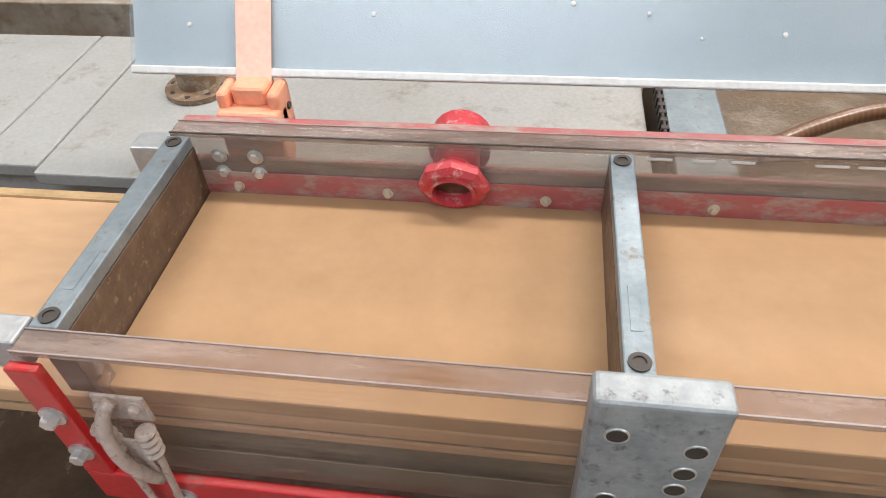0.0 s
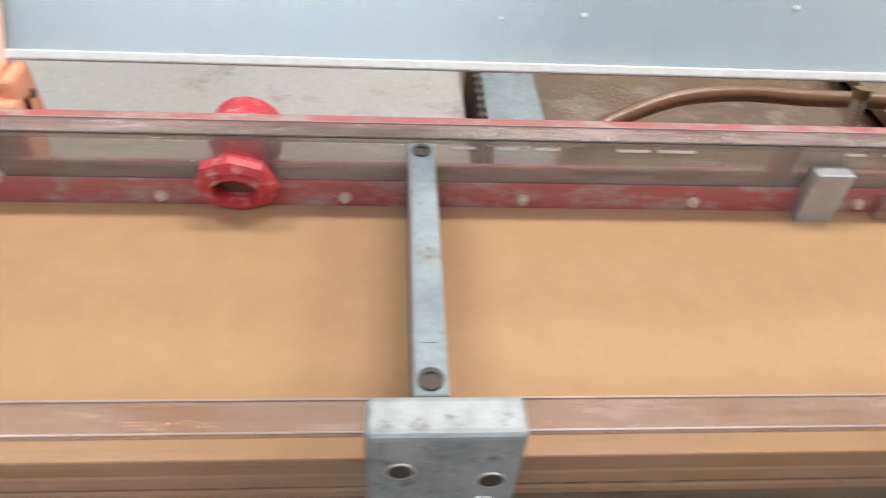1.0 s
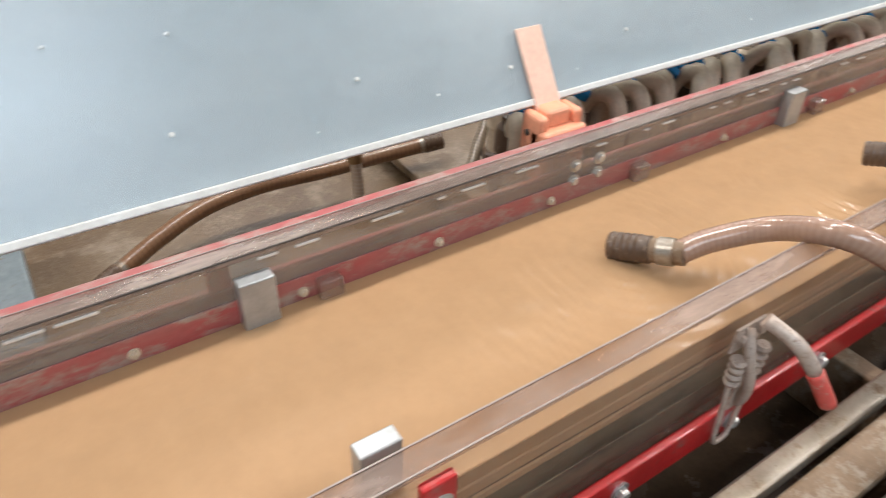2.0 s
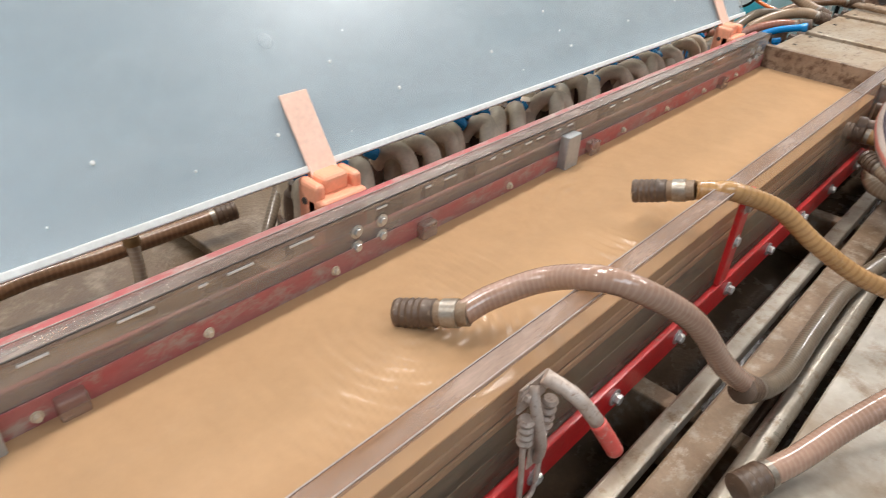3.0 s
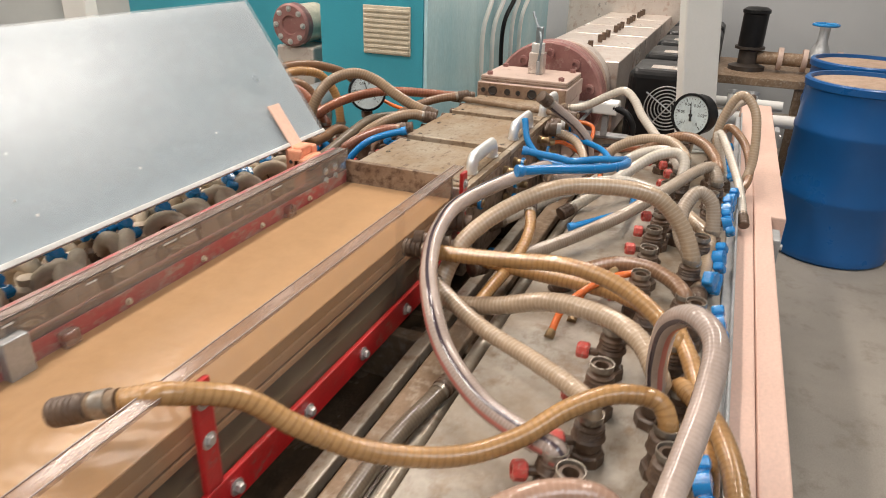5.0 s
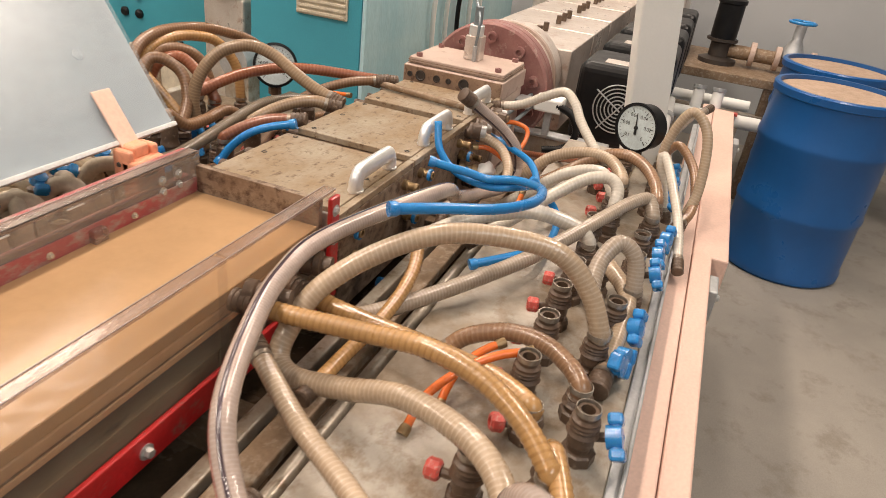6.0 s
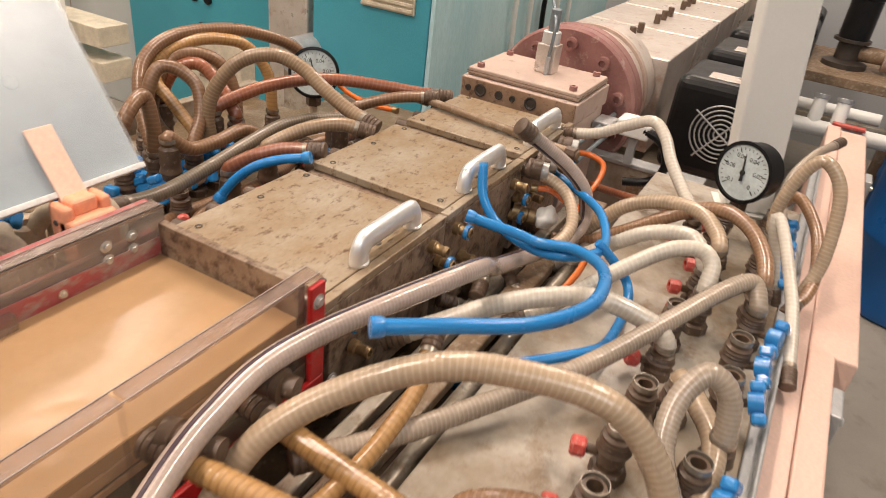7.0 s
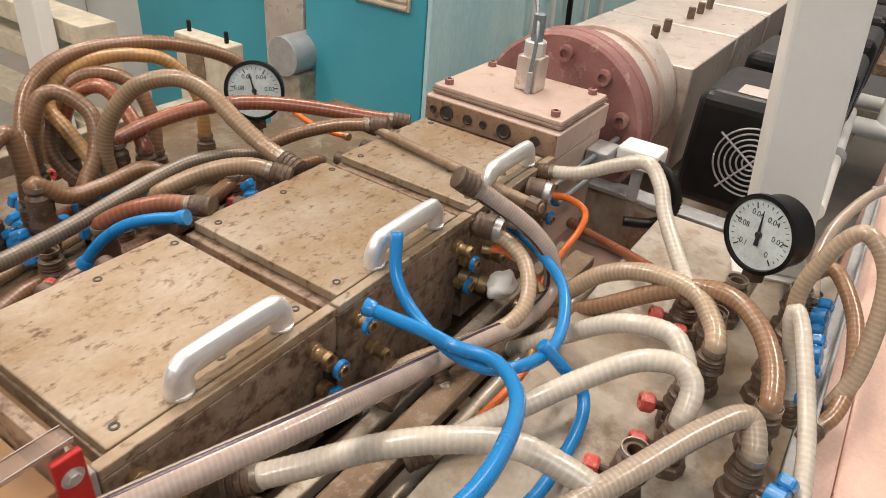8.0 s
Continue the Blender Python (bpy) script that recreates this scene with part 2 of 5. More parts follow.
M_PALE = pbr("pale_grey_paint", (0.60, 0.63, 0.62), (0.54, 0.57, 0.56), rough=0.45, scale=2.0, bump=0.04, grain=0.05)
M_FLOOR = pbr("hall_floor", (0.35, 0.32, 0.275), (0.29, 0.265, 0.23), rough=0.55, scale=2.0, stain=(0.25, 0.22, 0.18), amount=0.3, bump=0.2)
M_WHITE = pbr("white_column", (0.82, 0.82, 0.78), (0.77, 0.77, 0.73), rough=0.4, scale=3, bump=0.03, grain=0.03)
M_DIE = pbr("dusty_steel", (0.56, 0.43, 0.365), (0.47, 0.35, 0.29), rough=0.55, metal=0.2, scale=8, stain=(0.36, 0.24, 0.18), amount=0.12, bump=0.15, grain=0.08)
M_DIE_FACE = pbr("brown_die_face", (0.40, 0.27, 0.19), (0.30, 0.19, 0.125), rough=0.45, metal=0.3, scale=18, stain=(0.16, 0.09, 0.06), amount=0.3, bump=0.2)
M_MAROON = pbr("maroon_flange", (0.27, 0.115, 0.105), (0.33, 0.17, 0.15), rough=0.5, metal=0.2, scale=12, stain=(0.42, 0.30, 0.26), amount=0.2)
M_TINSHEET = pbr("bright_sheet", (0.70, 0.63, 0.57), (0.60, 0.52, 0.46), rough=0.3, metal=0.4, scale=8, stain=(0.50, 0.36, 0.29), amount=0.25, bump=0.1)
M_BLACK = pbr("black_plastic", (0.007, 0.007, 0.008), (0.012, 0.012, 0.012), rough=0.34, scale=20, bump=0.05, spec=0.25)
M_DRUM = pbr("drum_blue", (0.004, 0.105, 0.33), (0.004, 0.09, 0.28), rough=0.3, scale=3, bump=0.03, grain=0.05)
M_DRUM_FILL = pbr("drum_powder", (0.50, 0.36, 0.27), (0.40, 0.28, 0.2), rough=0.8, scale=25, bump=0.6)
M_DIAL = pbr("dial_white", (0.66, 0.76, 0.76), rough=0.3, scale=30, bump=0.0)
M_INK = pbr("dial_ink", (0.02, 0.02, 0.02), rough=0.5, scale=30, bump=0.0)
M_CEIL = pbr("grey_ceiling", (0.34, 0.34, 0.33), rough=0.8, scale=2)
M_SKY = glow("added_sky_pane", (0.72, 0.87, 1.0), 1.5)
M_LAMP = glow("lamp_white", (1.0, 0.98, 0.94), 5.0)

H_BEIGE = hose_stuff("beige_hose", (0.48, 0.35, 0.235), (0.62, 0.50, 0.38), pitch=0.007)
H_WHITE = hose_stuff("white_hose", (0.64, 0.575, 0.48), (0.78, 0.74, 0.66), pitch=0.008, rib_mix=0.2)
H_OCHRE = hose_stuff("ochre_hose", (0.54, 0.30, 0.12), (0.25, 0.11, 0.035), pitch=0.009, rib_mix=0.36)
H_BROWN = hose_stuff("brown_hose", (0.32, 0.175, 0.095), (0.45, 0.29, 0.19), pitch=0.008)
H_MUDDY = hose_stuff("muddy_hose", (0.23, 0.12, 0.062), (0.36, 0.215, 0.13), pitch=0.008, rough=0.3, coat=0.35)
H_MUDTAN = hose_stuff("muddy_tan_hose", (0.32, 0.21, 0.125), (0.45, 0.33, 0.22), pitch=0.007, rough=0.3, coat=0.35)
H_RUSTY = hose_stuff("rusty_hose", (0.31, 0.10, 0.05), (0.43, 0.19, 0.11), pitch=0.009, rough=0.28, coat=0.45)
H_GREY = hose_stuff("grey_hose", (0.43, 0.34, 0.26), (0.58, 0.50, 0.41), pitch=0.006)
H_CLEAR = hose_stuff("clear_hose", (0.49, 0.385, 0.33), (0.64, 0.55, 0.49), pitch=0.005, rough=0.08, rib_mix=0.2, line=((0.3, 0.04, (0.52, 0.17, 0.14)), (0.47, 0.035, (0.07, 0.05, 0.06)), (0.12, 0.03, (0.07, 0.05, 0.06))))
H_ROSE = hose_stuff("rose_tan_hose", (0.43, 0.265, 0.19), (0.56, 0.40, 0.32), pitch=0.006, rough=0.14, rib_mix=0.2)
H_STEELW = hose_stuff("steel_wound_hose", (0.17, 0.13, 0.09), (0.32, 0.26, 0.19), pitch=0.006, rough=0.3, coat=0.4)
M_WATER = see_through("water_film", (0.98, 0.96, 0.93), (0.55, 0.34, 0.184), 0.66, 0.74, scale=30, gloss=0.06, rough=0.2, rim=0.06, vary=1.03)
M_GLINT = pbr("glint_white", (0.80, 0.76, 0.72), (0.70, 0.66, 0.62), rough=0.08, scale=30, spec=0.8, coat=1.0, bump=0.0)
# trough floor under the tank: its brown is taken darker for the shade there
M_TROUGH_SHADE = pbr("shaded_trough", (0.080, 0.052, 0.033), (0.12, 0.078, 0.05), rough=0.25, scale=14, bump=0.4)


# ---- building helpers ----
def part(name, bm, material, parent=None, label=""):
    me = bpy.data.meshes.new(name)
    for f in bm.faces:
        f.smooth = f.smooth
    bm.to_mesh(me)
    bm.free()
    me.materials.append(material)
    ob = new(name, me)
    if parent:
        ob.parent = parent
    if label:
        tagged(ob, label)
    return ob


def thing(name, label, category, at=(0, 0, 0), group="", kind=""):
    ob = new(name)
    ob.empty_display_size = 0.05
    ob.location = at
    return tagged(ob, label, category, group, kind)


def box(x0, x1, y0, y1, z0, z1, bevel=0.002, bm=None, seg=2):
    b = bmesh.new()
    r = bmesh.ops.create_cube(b, size=1)
    for v in b.verts:
        v.co = ((x0 + x1) / 2 + v.co.x * (x1 - x0), (y0 + y1) / 2 + v.co.y * (y1 - y0), (z0 + z1) / 2 + v.co.z * (z1 - z0))
    if bevel:
        bmesh.ops.bevel(b, geom=b.edges[:], offset=min(bevel, 0.45 * min(x1 - x0, y1 - y0, z1 - z0)), segments=seg, affect="EDGES", profile=0.5)
    return merge(bm, b)


def merge(bm, b):
    if bm is None:
        return b
    me = bpy.data.meshes.new("tmp")
    b.to_mesh(me)
    b.free()
    bm.from_mesh(me)
    bpy.data.meshes.remove(me)
    return bm


def lathe(profile, axis=(0, 0, 1), at=(0, 0, 0), seg=24, bm=None, turn=0.0, caps=True):
    """A turned body: profile is a row of (radius, height) along the axis."""
    b = bmesh.new()
    q = Vector(axis).to_track_quat("Z", "Y").to_matrix()
    o = Vector(at)
    rings = []
    for r, h in profile:
        if r < 1e-5:
            rings.append([b.verts.new(o + q @ Vector((0, 0, h)))])
        else:
            rings.append([b.verts.new(o + q @ Vector((r * math.cos(turn + 2 * math.pi * i / seg), r * math.sin(turn + 2 * math.pi * i / seg), h))) for i in range(seg)])
    for a, c in zip(rings, rings[1:]):
        for i in range(seg):
            k = (i + 1) % seg
            if len(a) == 1 and len(c) > 1:
                b.faces.new((a[0], c[i], c[k]))
            elif len(c) == 1 and len(a) > 1:
                b.faces.new((a[i], a[k], c[0]))
            elif len(a) > 1:
                b.faces.new((a[i], a[k], c[k], c[i]))
    for end, flip in ((rings[0], True), (rings[-1], False)):
        if caps and len(end) > 1:
            b.faces.new(end[::-1] if flip else end)
    bmesh.ops.recalc_face_normals(b, faces=b.faces[:])
    if seg > 8:
        for f in b.faces:
            f.smooth = len(f.verts) <= 4
        sharp(b)
    return merge(bm, b)


def sharp(b, angle=0.6):
    for e in b.edges:
        if len(e.link_faces) == 2 and e.calc_face_angle(0) > angle:
            e.smooth = False


def rod(p0, p1, r, seg=16, bm=None, r2=None):
    p0, p1 = Vector(p0), Vector(p1)
    l = (p1 - p0).length
    r2 = r if r2 is None else r2
    c = min(0.0015, r * 0.2)
    return lathe([(0, 0), (r - c, 0), (r, c), (r2, l - c), (r2 - c, l), (0, l)], p1 - p0, p0, seg, bm)


def smooth_path(points, step=0.01):
    pts = [Vector(p) for p in points]
    pts = [pts[0] * 2 - pts[1]] + pts + [pts[-1] * 2 - pts[-2]]
    out = []
    for i in range(1, len(pts) - 2):
        a, b, c, d = pts[i - 1:i + 3]
        n = max(2, int((c - b).length / step))
        for k in range(n):
            t = k / n
            out.append(0.5 * ((2 * b) + (c - a) * t + (2 * a - 5 * b + 4 * c - d) * t * t + (3 * b - a - 3 * c + d) * t ** 3))
    out.append(pts[-2])
    return out


def sweep(points, r, seg=12, step=0.01, ridge=0.0, pitch=0.008, flat=1.0):
    """A tube along a smooth path, with a map of length and angle; ridge gives it ribs."""
    if ridge:
        step = pitch / 2
    line = smooth_path(points, step)
    b = bmesh.new()
    uv = b.loops.layers.uv.new("UVMap")
    up = Vector((0, 0, 1))
    tan = (line[1] - line[0]).normalized()
    side = tan.cross(up)
    if side.length < 0.1:
        side = tan.cross(Vector((0, 1, 0)))
    side.normalize()
    rings, lens, total = [], [], 0.0
    for i, p in enumerate(line):
        t = (line[min(i + 1, len(line) - 1)] - line[max(i - 1, 0)]).normalized()
        side = (side - t * side.dot(t)).normalized()
        nrm = t.cross(side)
        if i:
            total += (p - line[i - 1]).length
        rr = r + (ridge if i % 2 else -ridge)
        rings.append([b.verts.new(p + rr * (math.cos(2 * math.pi * k / seg) * side + flat * math.sin(2 * math.pi * k / seg) * nrm)) for k in range(seg)])
        lens.append(total)
    for i in range(len(rings) - 1):
        for k in range(seg):
            j = (k + 1) % seg
            f = b.faces.new((rings[i][k], rings[i][j], rings[i + 1][j], rings[i + 1][k]))
            f.smooth = True
            for lp, (u, v) in zip(f.loops, ((lens[i], k / seg), (lens[i], (k + 1) / seg), (lens[i + 1], (k + 1) / seg), (lens[i + 1], k / seg))):
                lp[uv].uv = (u, v)
    b.faces.new(rings[0][::-1])
    b.faces.new(rings[-1])
    bmesh.ops.recalc_face_normals(b, faces=b.faces[:])
    return b


def bolt(parent, at, axis, r=0.0065, h=0.005, material=None, name="bolt"):
    """A hexagon head on a washer."""
    bm = lathe([(0, 0), (r * 1.55, 0), (r * 1.55, h * 0.25), (0, h * 0.25)], axis, at, 16)
    lathe([(0, h * 0.2), (r, h * 0.25), (r, h * 0.9), (r * 0.85, h * 1.1), (0, h * 1.1)], axis, at, 6, bm)
    return part(name, bm, material or M_BOLT, parent)


# ---- hall ----
def hall():
    fl = part("floor", box(-4, 6.6, -5, 6, -0.12, 0, 0), M_FLOOR)
    tagged(fl, "worn grey concrete factory floor", "floor", kind="structure")
    for name, bm in (("wall_east", box(6.6, 6.8, -5, 6, 0, 4.4, 0)), ("wall_west", box(-4.2, -4, -5, 6, 0, 4.4, 0)),
                     ("wall_north", box(-4.2, 6.8, 6, 6.2, 0, 4.4, 0)), ("wall_south", box(-4.2, 6.8, -5.2, -5, 0, 4.4, 0))):
        tagged(part(name, bm, M_WALL), "plain light grey factory wall", "wall", kind="structure")
    tagged(part("ceiling", box(-4.2, 6.8, -5.2, 6.2, 4.4, 4.5, 0), M_CEIL), "plain grey hall ceiling", "ceiling", kind="structure")
    # rows of tube lamps under the ceiling
    first = None
    for x, y in ((-1.5, 1.0), (0.9, 1.0), (3.3, 1.0), (3.5, -1.35), (5.6, 0.2), (1.2, 3.4), (3.6, 3.4)):
        if first is None:
            lamp = thing("ceiling_lamp", "white twin-tube ceiling lamp, lit", "lamp", (x, y, 3.9), group="tube lamps under the ceiling")
            part("housing", box(-0.75, 0.75, -0.12, 0.12, 0.03, 0.08, 0.01), M_WHITE, lamp)
            for dx in (-0.5, 0.5):
                part("hanger", rod((dx, 0, 0.08), (dx, 0, 0.51), 0.006, 8), M_STEEL, lamp)
            for dy in (-0.06, 0.06):
                part("tube", rod((-0.7, dy, 0), (0.7, dy, 0), 0.018), M_LAMP, lamp, "glowing white tube")
            first = lamp
        else:
            copy_thing(first, pose(x, y, 3.9))
        li = bpy.data.lights.new("tube_light", "AREA")
        li.shape, li.size, li.size_y, li.energy = "RECTANGLE", 1.4, 0.25, LAMP_WATTS
        li.color = (1.0, 0.97, 0.92)
        new("tube_light", li).matrix_world = pose(x, y, 3.87)

    # skylight added out of view, to give the cover its bluish reflection
    sky = thing("skylight", "unseen pale blue skylight pane added in the ceiling", "skylight")
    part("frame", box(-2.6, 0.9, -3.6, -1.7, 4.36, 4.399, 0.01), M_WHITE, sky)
    part("pane", box(-2.5, 0.8, -3.5, -1.8, 4.345, 4.359, 0.002), M_SKY, sky, "glowing pane of the added skylight")
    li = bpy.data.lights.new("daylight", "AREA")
    li.shape, li.size, li.size_y, li.energy = "RECTANGLE", 3.2, 1.6, ADDED_SKY_WATTS
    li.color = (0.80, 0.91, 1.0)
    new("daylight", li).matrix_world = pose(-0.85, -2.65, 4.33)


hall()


# ---- table bed with its decks ----
def bed():
    t = thing("calibration_table", "long steel calibration table with wet brown trough and grey deck plates", "machine")
    part("trough_floor", box(-1.4, 2.78, -0.17, 0.29, 0.70, 0.735, 0.003), M_TROUGH_SHADE, t, "wet brown trough floor, darkened for the shade under the tank")
    part("back_trough", box(-1.4, 2.78, 0.291, 0.95, 0.70, 0.775, 0.003), M_DIRT, t, "trough floor with wet brown sediment")
    part("body", box(-1.4, 3.3, -0.45, 1.0, 0.12, 0.70, 0.004), M_PINK, t)
    part("end_tray", box(2.79, 3.3, 0.296, 0.99, 0.7005, 0.706, 0.001), M_DIRT, t, "muddy end tray")
    # back deck, in plates
    part("deck_plate", box(-0.80, -0.705, 0.40, 0.76, 0.865, 0.885, 0.003), M_DECK_BACK, t)
    part("deck_plate", box(-1.5, -0.803, 0.40, 0.76, 0.865, 0.885, 0.003), M_DECK_BACK, t)
    part("deck_plate", box(-0.702, 0.085, 0.385, 0.76, 0.865, 0.885, 0.003), M_DECK_BACK, t)
    part("deck_wall", box(-1.5, 0.085, 0.42, 0.44, 0.735, 0.865, 0.002), M_DECK_BACK, t)
    part("back_rail", box(-1.5, 2.8, 0.94, 0.97, 0.735, 0.86, 0.003), M_DECK, t)
    # perforated angle and the small plate beside it
    bm = box(0.100, 0.104, 0.46, 0.72, 0.80, 0.905, 0.001)
    for i in range(14):
        box(0.0975, 0.1075, 0.472 + i * 0.018, 0.481 + i * 0.018, 0.889, 0.9056, 0.001, bm)
    part("perforated_angle", bm, M_DARK, t)
    part("deck_plate", box(0.11, 0.185, 0.40, 0.76, 0.868, 0.888, 0.003), M_STEEL, t)
    # front deck
    part("front_deck", box(-0.2, 2.95, -0.50, -0.175, 0.862, 0.88, 0.003), M_DECK, t, "grey front deck plate with dried mud")
    part("deck_lip", box(-0.2, 2.95, -0.18, -0.174, 0.80, 0.862, 0.001), M_DECK, t)
    bm = box(-0.2, 3.4, -0.516, -0.50, 0.872, 0.884, 0.002)
    box(-0.2, 3.4, -0.520, -0.515, 0.80, 0.900, 0.002, bm)
    part("alu_channel", bm, M_ALU, t, "bright aluminium channel edge")
    part("skirt", box(-0.2, 3.4, -0.514, -0.50, 0.12, 0.872, 0.002), M_PINK, t)
    # step cover of pink sheet, in two lengths
    part("pink_cover", box(-0.4, 2.45, -0.602, -0.562, 0.40, 0.855, 0.004), M_PINK, t, "pink painted sheet cover")
    part("pink_ledge", box(-0.4, 3.85, -0.560, -0.521, 0.40, 0.857, 0.003), M_PINK, t)
    part("pink_cover", box(2.454, 3.85, -0.638, -0.562, 0.40, 0.847, 0.004), M_PINK, t, "pink painted sheet cover")
    for x, y in ((1.1, -0.6025), (2.30, -0.6025), (3.4, -0.6385)):
        part("cover_clip", box(x, x + 0.075, y - 0.018, y, 0.78, 0.846, 0.003), M_ALU, t)
        part("clip_screw", rod((x + 0.03, y - 0.018, 0.82), (x + 0.03, y - 0.026, 0.82), 0.007, 10), M_BOLT, t)
    # bars lying along the trough
    part("square_bar", box(0.2, 2.75, -0.075, -0.052, 0.835, 0.858, 0.003), M_BAR, t, "wet grey square bar")
    part("flat_bar", box(0.2, 2.75, -0.124, -0.083, 0.83, 0.852, 0.004), M_RUST, t, "rusty brown flat bar")
    part("round_pipe", rod((0.2, -0.150, 0.846), (2.7, -0.150, 0.846), 0.013), M_BAR, t, "wet grey round pipe")
    for x in (0.35, 0.95, 1.6, 2.3):
        part("cross_bearer", box(x, x + 0.03, -0.172, 0.30, 0.735, 0.829, 0.003), M_RUST, t)
    return t


bed()


# ---- water tank ----
def tank():
    t = thing("water_tank", "long open clear acrylic cooling tank with red bolted frame", "tank", (0, 0, 0))
    x0, x1 = -0.395, 1.885
    fw = part("front_wall", box(x0, 1.62, -0.003, 0.017, 0.865, 1.047, 0.001), M_ACRYL, t, "clear dirty acrylic front wall")
    part("rim", box(x0, 1.62, -0.0035, 0.0175, 1.047, 1.051, 0.001), M_ACRYL_RIM, fw)
    fw2 = part("front_wall", box(1.625, x1, -0.003, 0.017, 0.865, 1.047, 0.001), M_ACRYL, t, "clear dirty acrylic front wall")
    part("rim", box(1.625, x1, -0.0035, 0.0175, 1.047, 1.051, 0.001), M_ACRYL_RIM, fw2)
    bw = part("back_wall", box(x0, x1, 0.252, 0.273, 0.865, 1.047, 0.001), M_ACRYL_BACK, t, "clear dirty acrylic back wall")
    part("rim", box(x0, x1, 0.2515, 0.2735, 1.047, 1.051, 0.001), M_ACRYL_RIM, bw)
    part("gasket", box(x0, x1, 0.2515, 0.2535, 1.0512, 1.0525, 0.0005), M_DARK, bw, "thin dark gasket line")
    part("red_rail", box(x0, x1, 0.2738, 0.288, 1.036, 1.0492, 0.003), M_RED_DULL, bw)
    # thin strips paint the rims' chamfer highlight in a brown edge tone
    for y in (-0.0028, 0.0168, 0.2522, 0.2728):
        part("edge_line", box(x0, x1, y - 0.0006, y + 0.0006, 1.0513, 1.0521, 0.0), M_EDGE_LINE, t)
    # repeats the red frame before the acrylic, because behind it falls in shade
    part("red_strip", box(x0, x1, 0.2498, 0.2516, 0.955, 1.010, 0.0006), M_RED_DULL, bw, "dusty red frame band repeated in front of the back wall")
    # added strips: carry the floor's olive tone up front, where light reaches it
    part("floor_band", box(x0, 1.62, 0.0172, 0.0188, 0.8805, 0.906, 0.0005), M_SILT, fw, "olive strip added for the tank floor's tone")
    part("floor_band", box(1.625, x1, 0.0172, 0.0188, 0.8805, 0.906, 0.0005), M_SILT, fw2, "olive strip added for the tank floor's tone")
    part("tank_floor", box(x0, x1, 0.0192, 0.2495, 0.865, 0.88, 0.001), M_SILT, t, "olive silt on the tank floor")
    # red frames on the inner side
    part("red_upright", box(x0 - 0.004, x0 + 0.021, -0.012, -0.0035, 0.9055, 1.043, 0.002), M_RED, t)
    part("corner_post", box(x0 + 0.022, x0 + 0.034, 0.0172, 0.030, 0.882, 1.036, 0.001), M_ACRYL_RIM, t)
    for x in (0.365, 1.118, 1.86):
        part("red_upright", box(x, x + 0.026, -0.0112, -0.0035, 0.9055, 1.043, 0.002), M_RED, t)
    part("red_flange", box(x0 - 0.004, x1, -0.012, -0.0035, 0.862, 0.905, 0.002), M_RED, t, "bright red bottom flange")
    part("red_frame", box(x0, x1, 0.2735, 0.285, 0.92, 1.005, 0.002), M_RED_DULL, t)
    part("red_upright", box(0.325, 0.345, 0.2735, 0.285, 1.0055, 1.0355, 0.002), M_RED, t)
    for i in range(16):
        x = -0.32 + i * 0.148
        bolt(t, (x, -0.012, 0.883), (0, -1, 0), h=0.008)
        bolt(t, (x - 0.02, 0.2497, 0.994), (0, -1, 0), r=0.0034, material=M_PVC)
    for z in (0.94, 0.99):
        bolt(t, (x0 + 0.009, -0.012, z), (0, -1, 0), h=0.009)
        bolt(t, (1.131, -0.010, z + 0.03), (0, -1, 0))
        bolt(t, (0.378, -0.010, z + 0.03), (0, -1, 0))
        bolt(t, (1.873, -0.010, z + 0.03), (0, -1, 0))
    # end plate and divider with the steel bars on top
    for name, x, w in (("end_plate", -0.385, 0.011), ("divider", 0.017, 0.010)):
        part(name, box(x - w, x + w, 0.018, 0.251, 0.975, 1.037, 0.001), M_FIT, t)
        bar = part("cross_bar", box(x - w, x + w, 0.019, 0.250, 1.038, 1.050, 0.0015), M_STEEL, t, "grey zinc cross bar")
        part("stamp", box(x - 0.004, x + 0.004, 0.055, 0.095, 1.0501, 1.0505, 0.0002), M_STEEL, bar, "embossed plate, worn unreadable")
        for y in (0.030, 0.239):
            bm = lathe([(0, 0), (0.0075, 0), (0.0075, 0.0012), (0.0045, 0.0012), (0.0045, -0.004), (0, -0.004)], (0, 0, 1), (x, y, 1.0502), 16)
            part("socket_screw", bm, M_DARK, bar)
    part("end_plate", box(1.872, 1.884, 0.018, 0.251, 0.970, 1.03, 0.001), M_CALIB_SIDE, t)
    part("corner_block", box(-0.43, -0.398, 0.235, 0.262, 1.015, 1.045, 0.002), M_ALU, t)
    part("corner_block", box(-0.43, -0.398, 0.004, 0.03, 1.02, 1.05, 0.002), M_ALU, t)
    # upright clips inside the walls
    for x, y in ((0.357, 0.244), (1.121, 0.244), (0.363, 0.043)):
        part("clip", box(x - 0.016, x + 0.016, y - 0.008, y + 0.007, 0.968, 1.034, 0.0015), M_ALU, t, "grey aluminium clip block")
    for x in (0.425, 0.83, 1.19, 1.66):
        part("lug", box(x - 0.012, x + 0.012, 0.238, 0.2515, 0.978, 1.004, 0.002), M_ACRYL_RIM, t)
    # pale glossy dashes painted in for glints along the back wall's inner edge
    rng = random.Random(11)
    for i in range(46):
        x = 0.05 + i * 0.036 + rng.uniform(-0.008, 0.008)
        w = rng.uniform(0.004, 0.016)
        if rng.random() < 0.35:
            continue
        part("glint_dash", box(x - w, x + w, 0.2498, 0.2519, 1.0435, 1.0462, 0.001), M_GLINT, bw)
    # drain port in the back wall
    pc = (-0.128, 0.249, 1.014)
